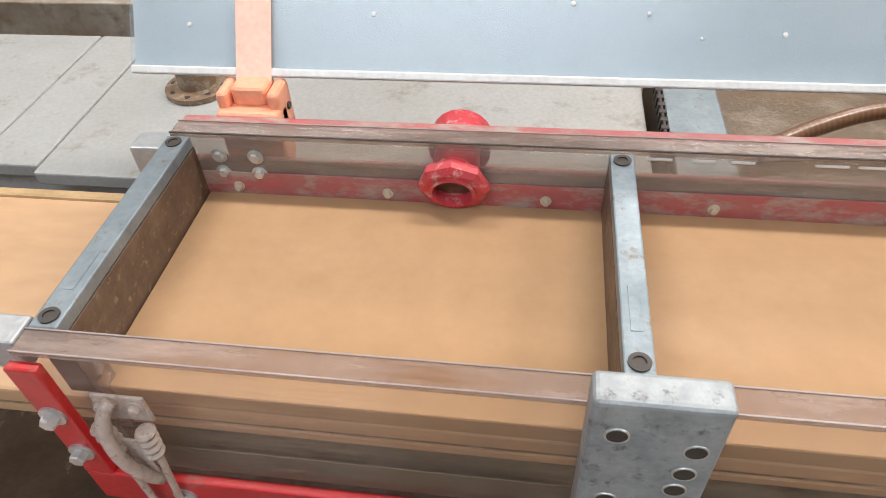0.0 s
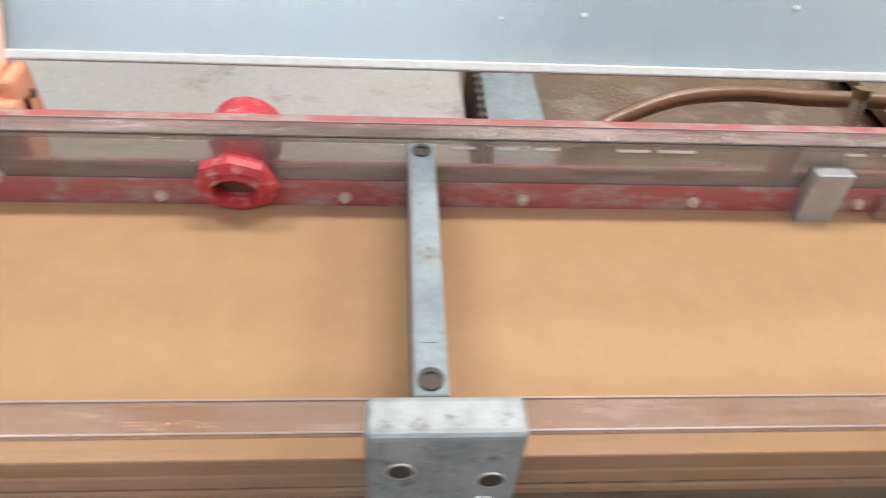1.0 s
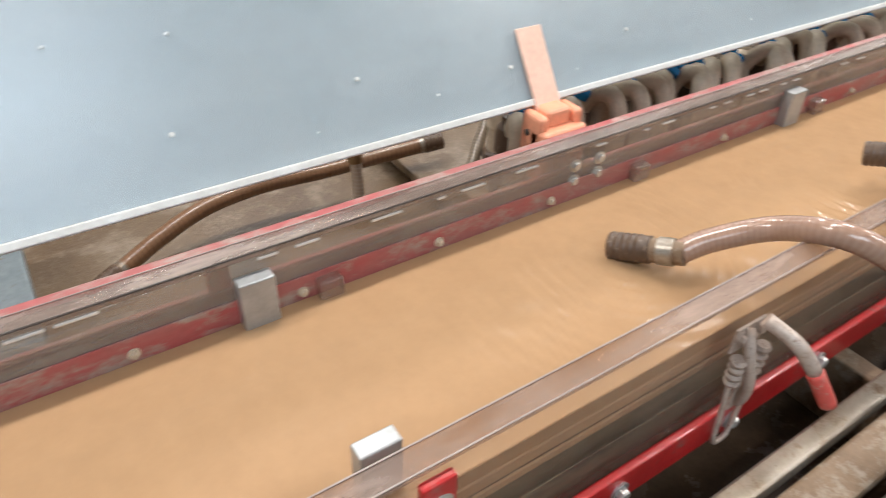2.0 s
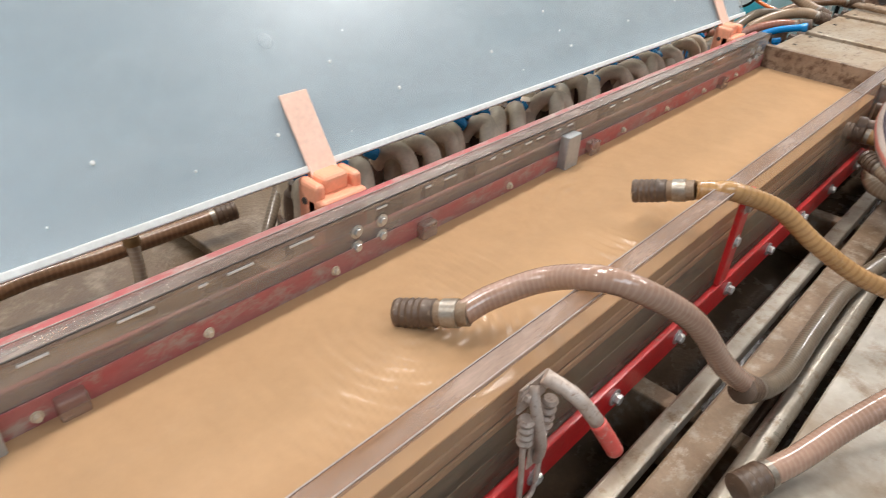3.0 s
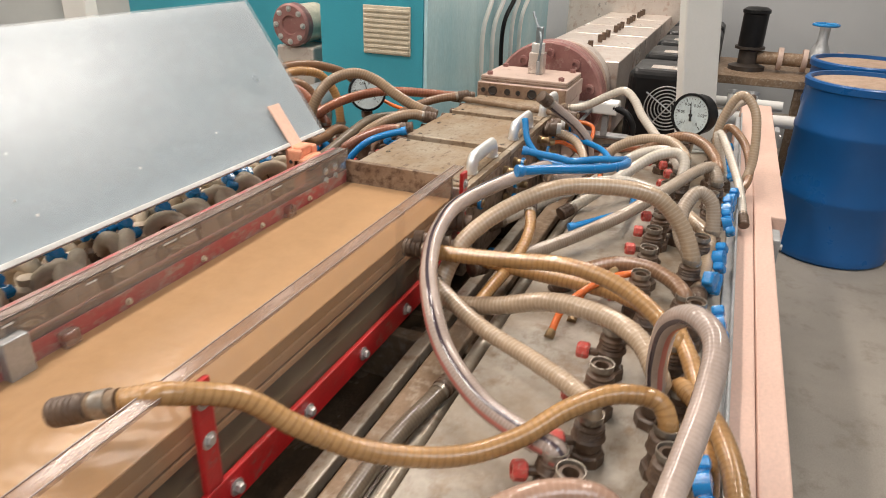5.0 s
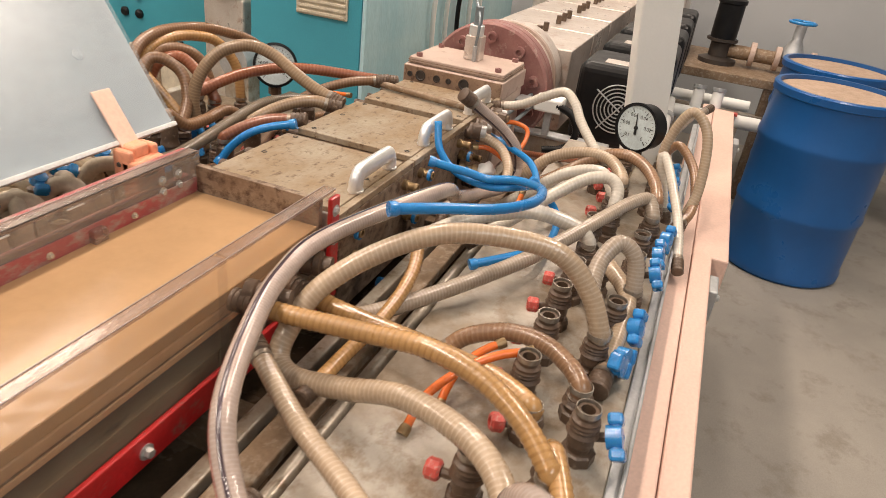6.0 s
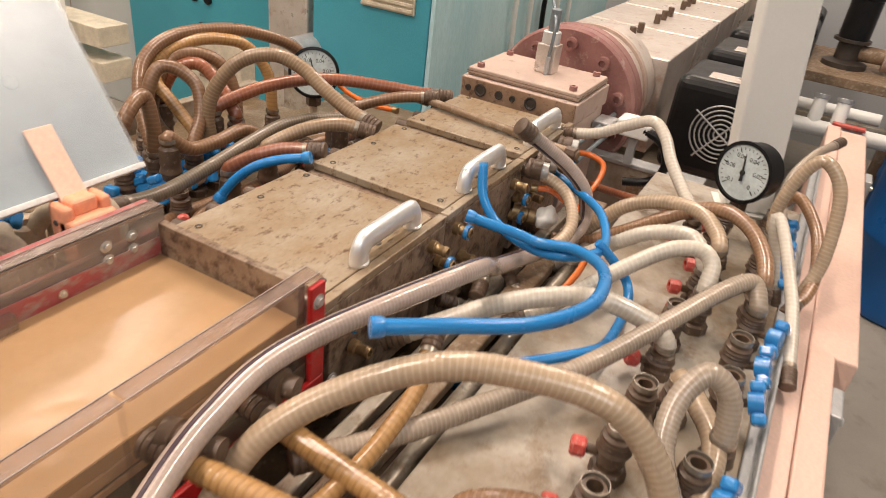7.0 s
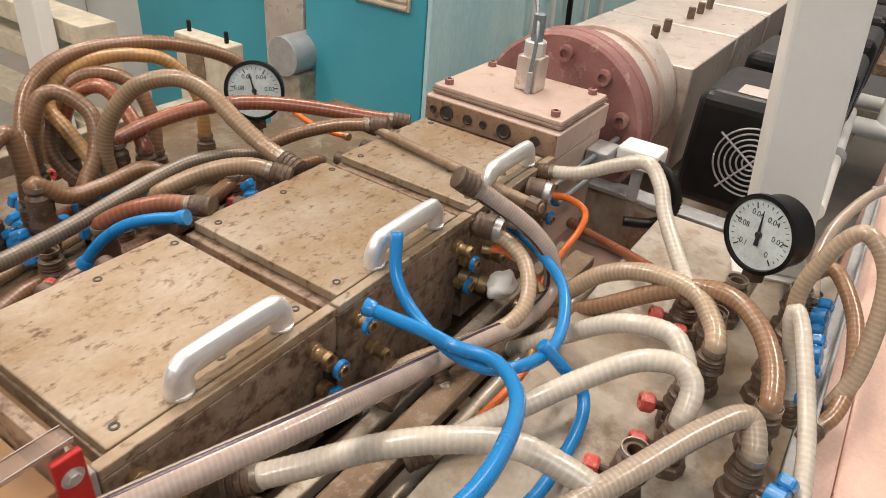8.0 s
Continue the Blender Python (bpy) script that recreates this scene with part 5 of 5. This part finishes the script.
hose([(1.624, -0.254, 0.885), (1.666, -0.262, 0.912), (1.711, -0.291, 0.934), (1.746, -0.325, 0.946), (1.773, -0.362, 0.95)], M_ORANGE_TUBE, "thin bright orange air tube", 0.006, 0)
hose([(1.688, -0.275, 0.885), (1.713, -0.275, 0.897), (1.745, -0.281, 0.912), (1.778, -0.299, 0.924), (1.799, -0.318, 0.93)], M_ORANGE_TUBE, "thin bright orange air tube", 0.006, 0)
hose([(1.865, -0.439, 0.955), (1.874, -0.412, 1.006), (1.874, -0.362, 1.05), (1.855, -0.29, 1.063), (1.819, -0.204, 1.059), (1.767, -0.129, 1.027), (1.714, -0.077, 0.984), (1.671, -0.059, 0.939), (1.645, -0.06, 0.908), (1.63, -0.093, 0.899), (1.62, -0.166, 0.918), (1.604, -0.253, 0.953), (1.568, -0.338, 0.968), (1.526, -0.394, 0.966), (1.471, -0.427, 0.95)], H_BEIGE, "beige spiral-ribbed plastic hose", 0.0149, 0.0004)
hose([(1.646, -0.02, 0.977), (1.651, -0.082, 0.977), (1.655, -0.179, 0.985), (1.652, -0.263, 0.995), (1.635, -0.338, 0.99), (1.609, -0.395, 0.973), (1.575, -0.439, 0.95)], H_OCHRE, "ochre brown corrugated plastic hose", 0.0131, 0.0012)
hose([(1.076, 0.037, 1.043), (1.087, 0.019, 1.046), (1.098, 0.0, 1.048), (1.146, -0.044, 1.024), (1.172, -0.093, 0.985), (1.206, -0.157, 0.948), (1.254, -0.234, 0.93), (1.3, -0.293, 0.94), (1.345, -0.339, 0.964), (1.374, -0.385, 0.979), (1.386, -0.43, 0.976), (1.378, -0.447, 0.955)], H_OCHRE, "ochre brown corrugated plastic hose", 0.0118, 0.0005, bare=True)
hose([(0.722, 0.095, 1.012), (0.750, 0.083, 1.024), (0.786, 0.049, 1.045), (0.793, -0.001, 1.068), (0.818, -0.038, 1.058), (0.863, -0.069, 1.02), (0.916, -0.095, 0.95), (0.967, -0.118, 0.90)], H_ROSE, "rose-tan clear plastic hose bent over the tank wall", 0.0122, 0.0002, bare=2)
hose([(0.967, -0.118, 0.90), (1.0, -0.124, 0.883), (1.05, -0.130, 0.872), (1.109, -0.129, 0.867), (1.188, -0.127, 0.867), (1.311, -0.128, 0.867), (1.434, -0.149, 0.875)], H_STEELW, "dark steel-wound grey hose", 0.0125, 0.0005)
hose([(0.855, -0.171, 0.9), (0.899, -0.189, 0.906), (0.965, -0.213, 0.923), (1.042, -0.251, 0.952), (1.109, -0.296, 0.985), (1.153, -0.344, 1.006), (1.176, -0.393, 1.006), (1.179, -0.424, 0.983), (1.174, -0.436, 0.95)], H_ROSE, "rose-tan clear plastic hose lying on the deck", 0.0128, 0.0002)
hose([(1.593, -0.067, 0.95), (1.53, -0.161, 0.933), (1.466, -0.261, 0.938), (1.401, -0.34, 0.95), (1.37, -0.362, 0.95)], H_BEIGE, "beige spiral-ribbed plastic hose", 0.0126, 0.0003)
hose([(0.878, -0.415, 1.0), (0.984, -0.427, 0.993), (1.096, -0.442, 1.003), (1.193, -0.458, 1.026), (1.29, -0.474, 1.06), (1.351, -0.475, 1.086), (1.392, -0.45, 1.088), (1.421, -0.427, 1.056), (1.447, -0.422, 0.994), (1.46, -0.425, 0.95)], H_CLEAR, "clear braided hose with a red line", 0.0132, 0.0002)
hose([(0.911, -0.466, 0.955), (1.097, -0.488, 0.914), (1.247, -0.498, 0.908), (1.405, -0.494, 0.921), (1.531, -0.466, 0.939), (1.607, -0.436, 0.95)], H_OCHRE, "ochre brown corrugated plastic hose", 0.0126, 0.0012)
hose([(0.923, -0.49, 0.955), (1.068, -0.514, 0.933), (1.178, -0.527, 0.933), (1.304, -0.524, 0.943), (1.401, -0.499, 0.949), (1.48, -0.456, 0.94)], H_OCHRE, "ochre brown corrugated plastic hose", 0.0126, 0.0012)
hose([(1.948, -0.125, 0.96), (1.891, -0.14, 0.938), (1.802, -0.14, 0.915), (1.697, -0.129, 0.904), (1.626, -0.125, 0.9)], H_OCHRE, "ochre brown corrugated plastic hose", 0.0108, 0.0005)
hose([(1.77, -0.02, 0.93), (1.766, -0.094, 0.921), (1.759, -0.182, 0.919), (1.745, -0.265, 0.923), (1.726, -0.331, 0.928), (1.692, -0.39, 0.93)], H_OCHRE, "ochre brown corrugated plastic hose", 0.014, 0.0006)
hose([(1.797, -0.238, 0.89), (1.812, -0.266, 0.916), (1.82, -0.321, 0.938), (1.81, -0.374, 0.944), (1.785, -0.417, 0.939), (1.76, -0.44, 0.93)], H_BROWN, "muddy brown ribbed plastic hose", 0.0131, 0.0004)
hose([(1.903, -0.442, 0.93), (1.949, -0.412, 0.958), (1.995, -0.408, 0.993), (2.029, -0.428, 1.019), (2.032, -0.456, 1.001), (2.022, -0.467, 0.955)], H_GREY, "dirty grey ribbed hose", 0.0135, 0.0008)
hose([(2.4, -0.373, 0.955), (2.433, -0.337, 0.983), (2.445, -0.268, 0.961), (2.444, -0.2, 0.907), (2.433, -0.12, 0.838)], H_WHITE, "off-white ribbed plastic hose", 0.0131, 0.0008)
hose([(1.835, -0.459, 0.9), (1.937, -0.464, 0.915), (2.017, -0.462, 0.936), (2.071, -0.428, 0.946), (2.099, -0.404, 0.95)], H_BEIGE, "beige spiral-ribbed plastic hose", 0.014, 0.0004)
hose([(2.6, -0.488, 0.86), (2.619, -0.447, 0.973), (2.629, -0.454, 1.047), (2.633, -0.485, 1.1), (2.617, -0.527, 1.058), (2.578, -0.541, 0.951), (2.55, -0.528, 0.882)], H_BEIGE, "beige spiral-ribbed plastic hose", 0.0113, 0.0004)
hose([(2.189, 0.65, 0.934), (2.219, 0.707, 0.997), (2.271, 0.747, 1.06), (2.358, 0.756, 1.092), (2.481, 0.738, 1.092), (2.571, 0.711, 1.072), (2.639, 0.682, 1.042), (2.675, 0.66, 1.001)], H_MUDDY, "muddy dark brown ribbed hose", 0.0139, 0.0007)
hose([(2.303, 0.65, 0.919), (2.293, 0.707, 0.979), (2.286, 0.74, 1.018), (2.318, 0.752, 1.057), (2.389, 0.741, 1.079), (2.453, 0.72, 1.078), (2.504, 0.695, 1.059), (2.537, 0.666, 0.998), (2.533, 0.65, 0.921)], H_OCHRE, "ochre brown corrugated plastic hose", 0.0130, 0.0006)
hose([(2.247, 0.6, 0.929), (2.286, 0.615, 0.973), (2.304, 0.642, 1.025), (2.283, 0.678, 1.057), (2.256, 0.697, 1.052), (2.231, 0.7, 1.005), (2.231, 0.72, 0.93)], H_MUDDY, "muddy dark brown ribbed hose", 0.0135, 0.0007)
hose([(2.42, 0.65, 0.925), (2.432, 0.666, 0.976), (2.425, 0.691, 1.031), (2.392, 0.719, 1.056), (2.342, 0.743, 1.053), (2.299, 0.747, 1.012), (2.267, 0.734, 0.952), (2.275, 0.705, 0.905), (2.297, 0.68, 0.882)], H_MUDDY, "muddy dark brown ribbed hose", 0.0135, 0.0007)
hose([(2.365, 0.6, 0.962), (2.374, 0.649, 1.008), (2.365, 0.699, 1.044), (2.331, 0.735, 1.028), (2.308, 0.75, 0.978)], H_RUSTY, "rust-red ribbed plastic hose", 0.0135, 0.0007)
hose([(2.298, 0.6, 0.904), (2.295, 0.606, 0.972), (2.311, 0.596, 1.031), (2.346, 0.565, 1.083), (2.385, 0.513, 1.102), (2.406, 0.459, 1.085), (2.411, 0.403, 1.052), (2.416, 0.353, 1.026), (2.422, 0.31, 1.01)], H_MUDTAN, "muddy tan spiral-ribbed hose", 0.0144, 0.0009)
hose([(1.946, 0.42, 0.969), (2.029, 0.433, 0.955), (2.13, 0.445, 0.958), (2.235, 0.45, 0.972), (2.335, 0.443, 0.989), (2.408, 0.422, 0.987), (2.462, 0.4, 0.979)], H_STEELW, "dark steel-wound grey hose", 0.0126, 0.0006)
hose([(2.263, 0.42, 0.971), (2.306, 0.391, 0.994), (2.344, 0.358, 1.008), (2.372, 0.326, 1.011), (2.388, 0.3, 1.004)], H_MUDTAN, "muddy tan spiral-ribbed hose", 0.0139, 0.001)
hose([(2.326, 0.62, 0.977), (2.376, 0.599, 0.998), (2.436, 0.567, 1.016), (2.507, 0.516, 1.027), (2.565, 0.463, 1.025), (2.619, 0.403, 1.016), (2.664, 0.346, 1.007), (2.698, 0.3, 1.002)], H_RUSTY, "rust-red ribbed plastic hose", 0.0135, 0.0008)
hose([(2.506, 0.45, 0.96), (2.548, 0.405, 0.989), (2.588, 0.348, 1.01), (2.62, 0.29, 1.019)], H_MUDDY, "muddy dark brown ribbed hose", 0.0122, 0.0004)
hose([(2.166, 0.42, 0.959), (2.194, 0.387, 0.983), (2.221, 0.344, 1.0), (2.24, 0.3, 1.005)], H_RUSTY, "rust-red ribbed plastic hose", 0.0130, 0.0007)
hose([(2.099, 0.62, 0.93), (2.099, 0.6, 1.013), (2.155, 0.614, 1.044), (2.162, 0.605, 0.989), (2.156, 0.6, 0.944)], H_MUDDY, "muddy dark brown ribbed hose", 0.0135, 0.0005)
hose([(2.694, 0.6, 0.969), (2.683, 0.542, 0.951), (2.678, 0.475, 0.941), (2.677, 0.4, 0.945)], M_ORANGE_TUBE, "thin bright orange air tube", 0.006, 0)
hose([(2.369, 0.5, 0.918), (2.317, 0.527, 0.959), (2.248, 0.534, 0.952), (2.186, 0.539, 0.954), (2.147, 0.55, 0.985)], H_MUDDY, "muddy dark brown ribbed hose", 0.0135, 0.0008)
hose([(1.96, 0.34, 0.862), (2.1, 0.359, 0.868), (2.3, 0.341, 0.864), (2.48, 0.36, 0.862), (2.62, 0.33, 0.852)], H_MUDDY, "muddy dark brown ribbed hose", 0.014, 0.0006)
hose([(1.98, 0.4, 0.855), (2.1, 0.398, 0.861), (2.3, 0.432, 0.857), (2.48, 0.43, 0.855), (2.63, 0.4, 0.845)], H_RUSTY, "rust-red ribbed plastic hose", 0.0122, 0.0006)
hose([(2.0, 0.47, 0.85), (2.1, 0.499, 0.856), (2.3, 0.491, 0.852), (2.48, 0.52, 0.85), (2.64, 0.49, 0.84)], H_MUDDY, "muddy dark brown ribbed hose", 0.0122, 0.0006)
hose([(2.02, 0.55, 0.855), (2.1, 0.555, 0.861), (2.3, 0.595, 0.857), (2.48, 0.6, 0.855), (2.65, 0.57, 0.845)], H_MUDTAN, "muddy tan spiral-ribbed hose", 0.0122, 0.0006)
hose([(2.04, 0.36, 0.885), (2.1, 0.419, 0.891), (2.3, 0.441, 0.887), (2.48, 0.5, 0.885), (2.66, 0.47, 0.875)], H_MUDDY, "muddy dark brown ribbed hose", 0.014, 0.0006)
hose([(2.06, 0.62, 0.845), (2.1, 0.635, 0.851), (2.3, 0.685, 0.847), (2.48, 0.7, 0.845), (2.67, 0.67, 0.835)], H_RUSTY, "rust-red ribbed plastic hose", 0.0122, 0.0006)
hose([(0.28, 0.632, 0.8), (0.345, 0.658, 0.817), (0.422, 0.677, 0.834), (0.514, 0.682, 0.841), (0.606, 0.672, 0.842), (0.682, 0.66, 0.848), (0.779, 0.638, 0.86)], H_MUDDY, "muddy dark brown ribbed hose", 0.0125, 0.0003)
hose([(0.627, 0.593, 0.9), (0.626, 0.586, 0.87), (0.623, 0.578, 0.835), (0.62, 0.568, 0.8)], H_GREY, "dirty grey ribbed hose", 0.009, 0.0006)
hose([(0.85, 0.567, 0.92), (0.823, 0.548, 0.9), (0.786, 0.518, 0.874), (0.765, 0.5, 0.86)], H_STEELW, "dark steel-wound grey hose", 0.009, 0.0006)


# ---- hose manifolds: valve towers on the decks ----
def tower(at, name, label, knob, side, height=0.075, group="", stuff=None):
    """A stacked plastic valve: base nut, body with a turning knob, union nut and hose barb."""
    t = thing(name, label, "valve", at, group=group)
    s = stuff or M_FIT
    h = height
    part("base_nut", lathe([(0, 0), (0.022, 0), (0.022, 0.014), (0.019, 0.016), (0, 0.016)], seg=8), s, t)
    part("body", lathe([(0, 0.016), (0.0142, 0.016), (0.0142, h * 0.35), (0.0168, h * 0.4), (0.0168, h * 0.62), (0.0142, h * 0.66), (0, h * 0.66)], seg=18), s, t)
    prof = [(0, h * 0.66), (0.021, h * 0.66)]
    for k in range(3):
        prof += [(0.0191, h * (0.70 + 0.08 * k)), (0.0176, h * (0.74 + 0.08 * k))]
    prof += [(0.018, h * 0.96), (0.0129, h), (0.0129, h + 0.010), (0.0090, h + 0.010), (0.0090, h * 0.7), (0, h * 0.7)]
    part("union_nut", lathe(prof, seg=18), s, t)
    part("hose_clamp", lathe([(0.0144, h + 0.006), (0.0157, h + 0.006), (0.0157, h + 0.014), (0.0144, h + 0.014), (0.0144, h + 0.006)], seg=18, caps=False), M_CLAMP, t, "thin steel hose clamp")
    if knob:
        d = Vector(side).normalized()
        o = Vector((0, 0, h * 0.5))
        part("spindle", rod(o + d * 0.016, o + d * 0.034, 0.006, 10), s, t)
        if knob == "red":
            bm = lathe([(0, 0), (0.010, 0), (0.0125, 0.003), (0.0125, 0.015), (0.010, 0.018), (0.006, 0.018), (0.006, 0.012), (0, 0.012)], d, o + d * 0.030, 8)
            part("knob", bm, M_REDKNOB, t, "dusty red plastic knob")
        else:
            q = d.to_track_quat("Z", "Y").to_matrix().to_4x4()
            bm = box(-0.021, 0.021, -0.006, 0.006, 0.004, 0.013, 0.003)
            box(-0.021, -0.010, -0.009, 0.009, 0.002, 0.016, 0.003, bm)
            box(0.010, 0.021, -0.009, 0.009, 0.002, 0.016, 0.003, bm)
            lathe([(0, 0), (0.011, 0), (0.011, 0.014), (0, 0.016)], (0, 0, 1), (0, 0, 0), 14, bm)
            bmesh.ops.transform(bm, matrix=Matrix.Translation(o + d * 0.030) @ q @ Matrix.Scale(1.35, 4) @ Matrix.Rotation(at[0] * 9.7, 4, "Z"), verts=bm.verts[:])
            part("knob", bm, M_BLUE, t, "bright blue butterfly handle")
    return t


def back_valve(at, handle, turn):
    """A low valve behind the tank: grimy body, bent tail towards the tank, blue lever on top."""
    t = thing("back_valve", "muddy plastic valve with bent tail behind the tank" if not handle else "muddy plastic valve with blue handle behind the tank", "valve", at, group="valves behind the tank")
    part("base_nut", lathe([(0, 0), (0.024, 0), (0.024, 0.03), (0.02, 0.034), (0, 0.034)], seg=8), M_FIT, t)
    part("body", lathe([(0, 0.034), (0.017, 0.034), (0.017, 0.07), (0.021, 0.075), (0.021, 0.10), (0.019, 0.112), (0.013, 0.118), (0.013, 0.128), (0, 0.13)], seg=16), M_FIT if handle else M_PVC, t)
    c, s = math.cos(turn), math.sin(turn)
    tail = [(0, 0, 0.085), (0.4 * s * 0.03, -0.016, 0.122), (s * 0.03, -0.032, 0.136), (s * 0.055, -0.050, 0.132), (s * 0.07, -0.060, 0.105), (s * 0.08, -0.060, 0.045)]
    part("bent_tail", sweep(tail, 0.0135, 12, 0.006), M_PVC, t, "dirty beige bent tail")
    part("tail_nut", lathe([(0, 0), (0.016, 0), (0.016, 0.016), (0, 0.016)], (0, 0.1, 1), (s * 0.075, -0.060, 0.075), 8), M_PVC, t)
    if handle:
        bm = box(-0.034, 0.034, -0.0075, 0.0075, 0.004, 0.016, 0.004)
        box(-0.036, -0.018, -0.013, 0.013, 0.001, 0.020, 0.005, bm)
        box(0.018, 0.036, -0.013, 0.013, 0.001, 0.020, 0.005, bm)
        lathe([(0, 0), (0.014, 0), (0.014, 0.018), (0, 0.02)], (0, 0, 1), (0, 0, 0), 14, bm)
        bmesh.ops.transform(bm, matrix=Matrix.Translation((0, -0.004, 0.138)) @ Matrix.Rotation(0.6, 4, "X") @ Matrix.Scale(0.85, 4) @ Matrix.Rotation(turn * 2, 4, "Z"), verts=bm.verts[:])
        part("handle", bm, M_BLUE, t, "bright blue lever handle")
    return t


def towers():
    rng = random.Random(7)
    first = {}

    def put(key, at, *args, **kw):
        if any(math.hypot(at[0] - e[0], at[1] - e[1]) < 0.046 for e in ENDS):
            return
        if key not in first:
            first[key] = tower(at, *args, **kw)
        else:
            copy_thing(first[key], pose(*at, 0, 0, rng.uniform(-14, 14)))
    done = []
    for x, y, z, deck in ENDS:
        if any(math.hypot(x - q[0], y - q[1]) < 0.024 for q in done):
            continue
        done.append((x, y))
        if deck == 0.88:
            red = y > -0.41
            tower((x, y, deck), "water_valve" if red else "vacuum_valve", "muddy brown water valve with red knob under a hose" if red else "brown plastic vacuum valve under a hose", "red" if red else "blue" if len(done) % 2 else "", (-0.5, 1, 0.1) if red else (-0.3, -1, 0.2), max(0.04, z - deck - 0.016), "hose valves on the front deck")
        else:
            tower((x, y, deck), "vacuum_valve", "tall brown vacuum valve with blue handle behind the calibrators", "blue" if len(done) % 3 else "red", (-1, -0.3, 0.1), max(0.04, z - deck - 0.016), "vacuum valves behind the calibrators")
    for i in range(19):
        x = 0.86 + i * 0.1 + rng.uniform(-0.008, 0.008)
        put("a", (x, -0.362 + rng.uniform(-0.006, 0.006), 0.88), "water_valve", "muddy brown plastic water valve with red knob on the front deck", "red", (-0.25, 1, 0), 0.066, "water valves on the front deck")
    for i in range(20):
        x = 0.95 + i * 0.092 + rng.uniform(-0.01, 0.01)
        put("b", (x, -0.452 + rng.uniform(-0.006, 0.006), 0.88), "vacuum_valve", "brown plastic vacuum valve with blue handle on the front deck", "blue", (0.0, -1, 0.35), 0.066, "vacuum valves on the front deck")
    for i in range(25):
        x = 0.80 + i * 0.0445 + rng.uniform(-0.006, 0.006)
        back_valve((x, 0.452 + rng.uniform(-0.010, 0.010), 0.8605), i % 7 in (0, 1, 3, 5), rng.uniform(-1.0, 1.0))
    for i in range(19):
        back_valve((0.83 + i * 0.057 + rng.uniform(-0.008, 0.008), 0.522 + rng.uniform(-0.010, 0.010), 0.8605), False, rng.uniform(-1.2, 1.2))
    for i, x in enumerate((1.22, 1.49, 1.69, 1.83)):
        put("d", (x, 0.352, 0.86), "back_water_valve", "muddy plastic valve with red knob behind the tank", "red", (0, -1, 0.3), 0.10, "water valves behind the tank", stuff=M_PVC)
    for i, x in enumerate((2.07, 2.19, 2.305, 2.42, 2.535)):
        put("e", (x, 0.65, 0.82), "vacuum_valve", "tall brown vacuum valve with blue handle behind the calibrators", "blue", (-1, 0.2, 0), 0.10, "vacuum valves behind the calibrators")
        put("f", (x + 0.05, 0.50, 0.82), "water_valve", "brown water valve with red knob behind the calibrators", "red", (-0.6, -0.8, 0.2), 0.07, "water valves behind the calibrators")


towers()
tagged(part("back_tray", box(0.75, 2.78, 0.30, 0.94, 0.80, 0.818, 0.003), M_DIRT), "muddy brown back tray under the valves", "tray")
tagged(part("valve_bar", box(0.75, 1.92, 0.34, 0.55, 0.8185, 0.86, 0.004), M_RUST), "muddy steel bar carrying the back valves", "bar")


# ---- spray nozzles ----
def nozzle(tip, back, label):
    t = thing("spray_nozzle", label, "nozzle", group="spray nozzles over the tank")
    tip, back = Vector(tip), Vector(back)
    d = back - tip
    l = d.length
    prof = [(0, 0), (0.0140, 0)]
    for k in range(5):
        prof += [(0.0151, l * (0.05 + 0.1 * k)), (0.0136, l * (0.10 + 0.1 * k))]
    prof += [(0.0142, l * 0.6), (0.0128, l * 0.62), (0, l * 0.62)]
    part("threaded_cap", lathe(prof, d, tip, 20), M_FIT, t, "brown threaded plastic cap")
    part("hose_tail", lathe([(0, l * 0.6), (0.0124, l * 0.6), (0.0124, l * 1.1), (0, l * 1.1)], d, tip, 16), M_RUST, t)
    part("clamp", lathe([(0.0124, l * 0.72), (0.0140, l * 0.72), (0.0140, l * 0.95), (0.0124, l * 0.95)], d, tip, 18), M_CLAMP, t, "steel worm-drive hose clamp")


nozzle((1.055, 0.105, 1.022), (1.075, 0.045, 1.04), "brown threaded spray nozzle held over the panel")
nozzle((0.695, 0.155, 0.993), (0.722, 0.095, 1.012), "brown threaded spray nozzle dipping towards the panel")


# ---- what moves ----
def motions():
    walk(PANEL, [(0.0, pose(0, 0, 0)), (4.0, pose(-0.08, 0, 0)), (8.0, pose(-0.16, 0, 0))])


motions()
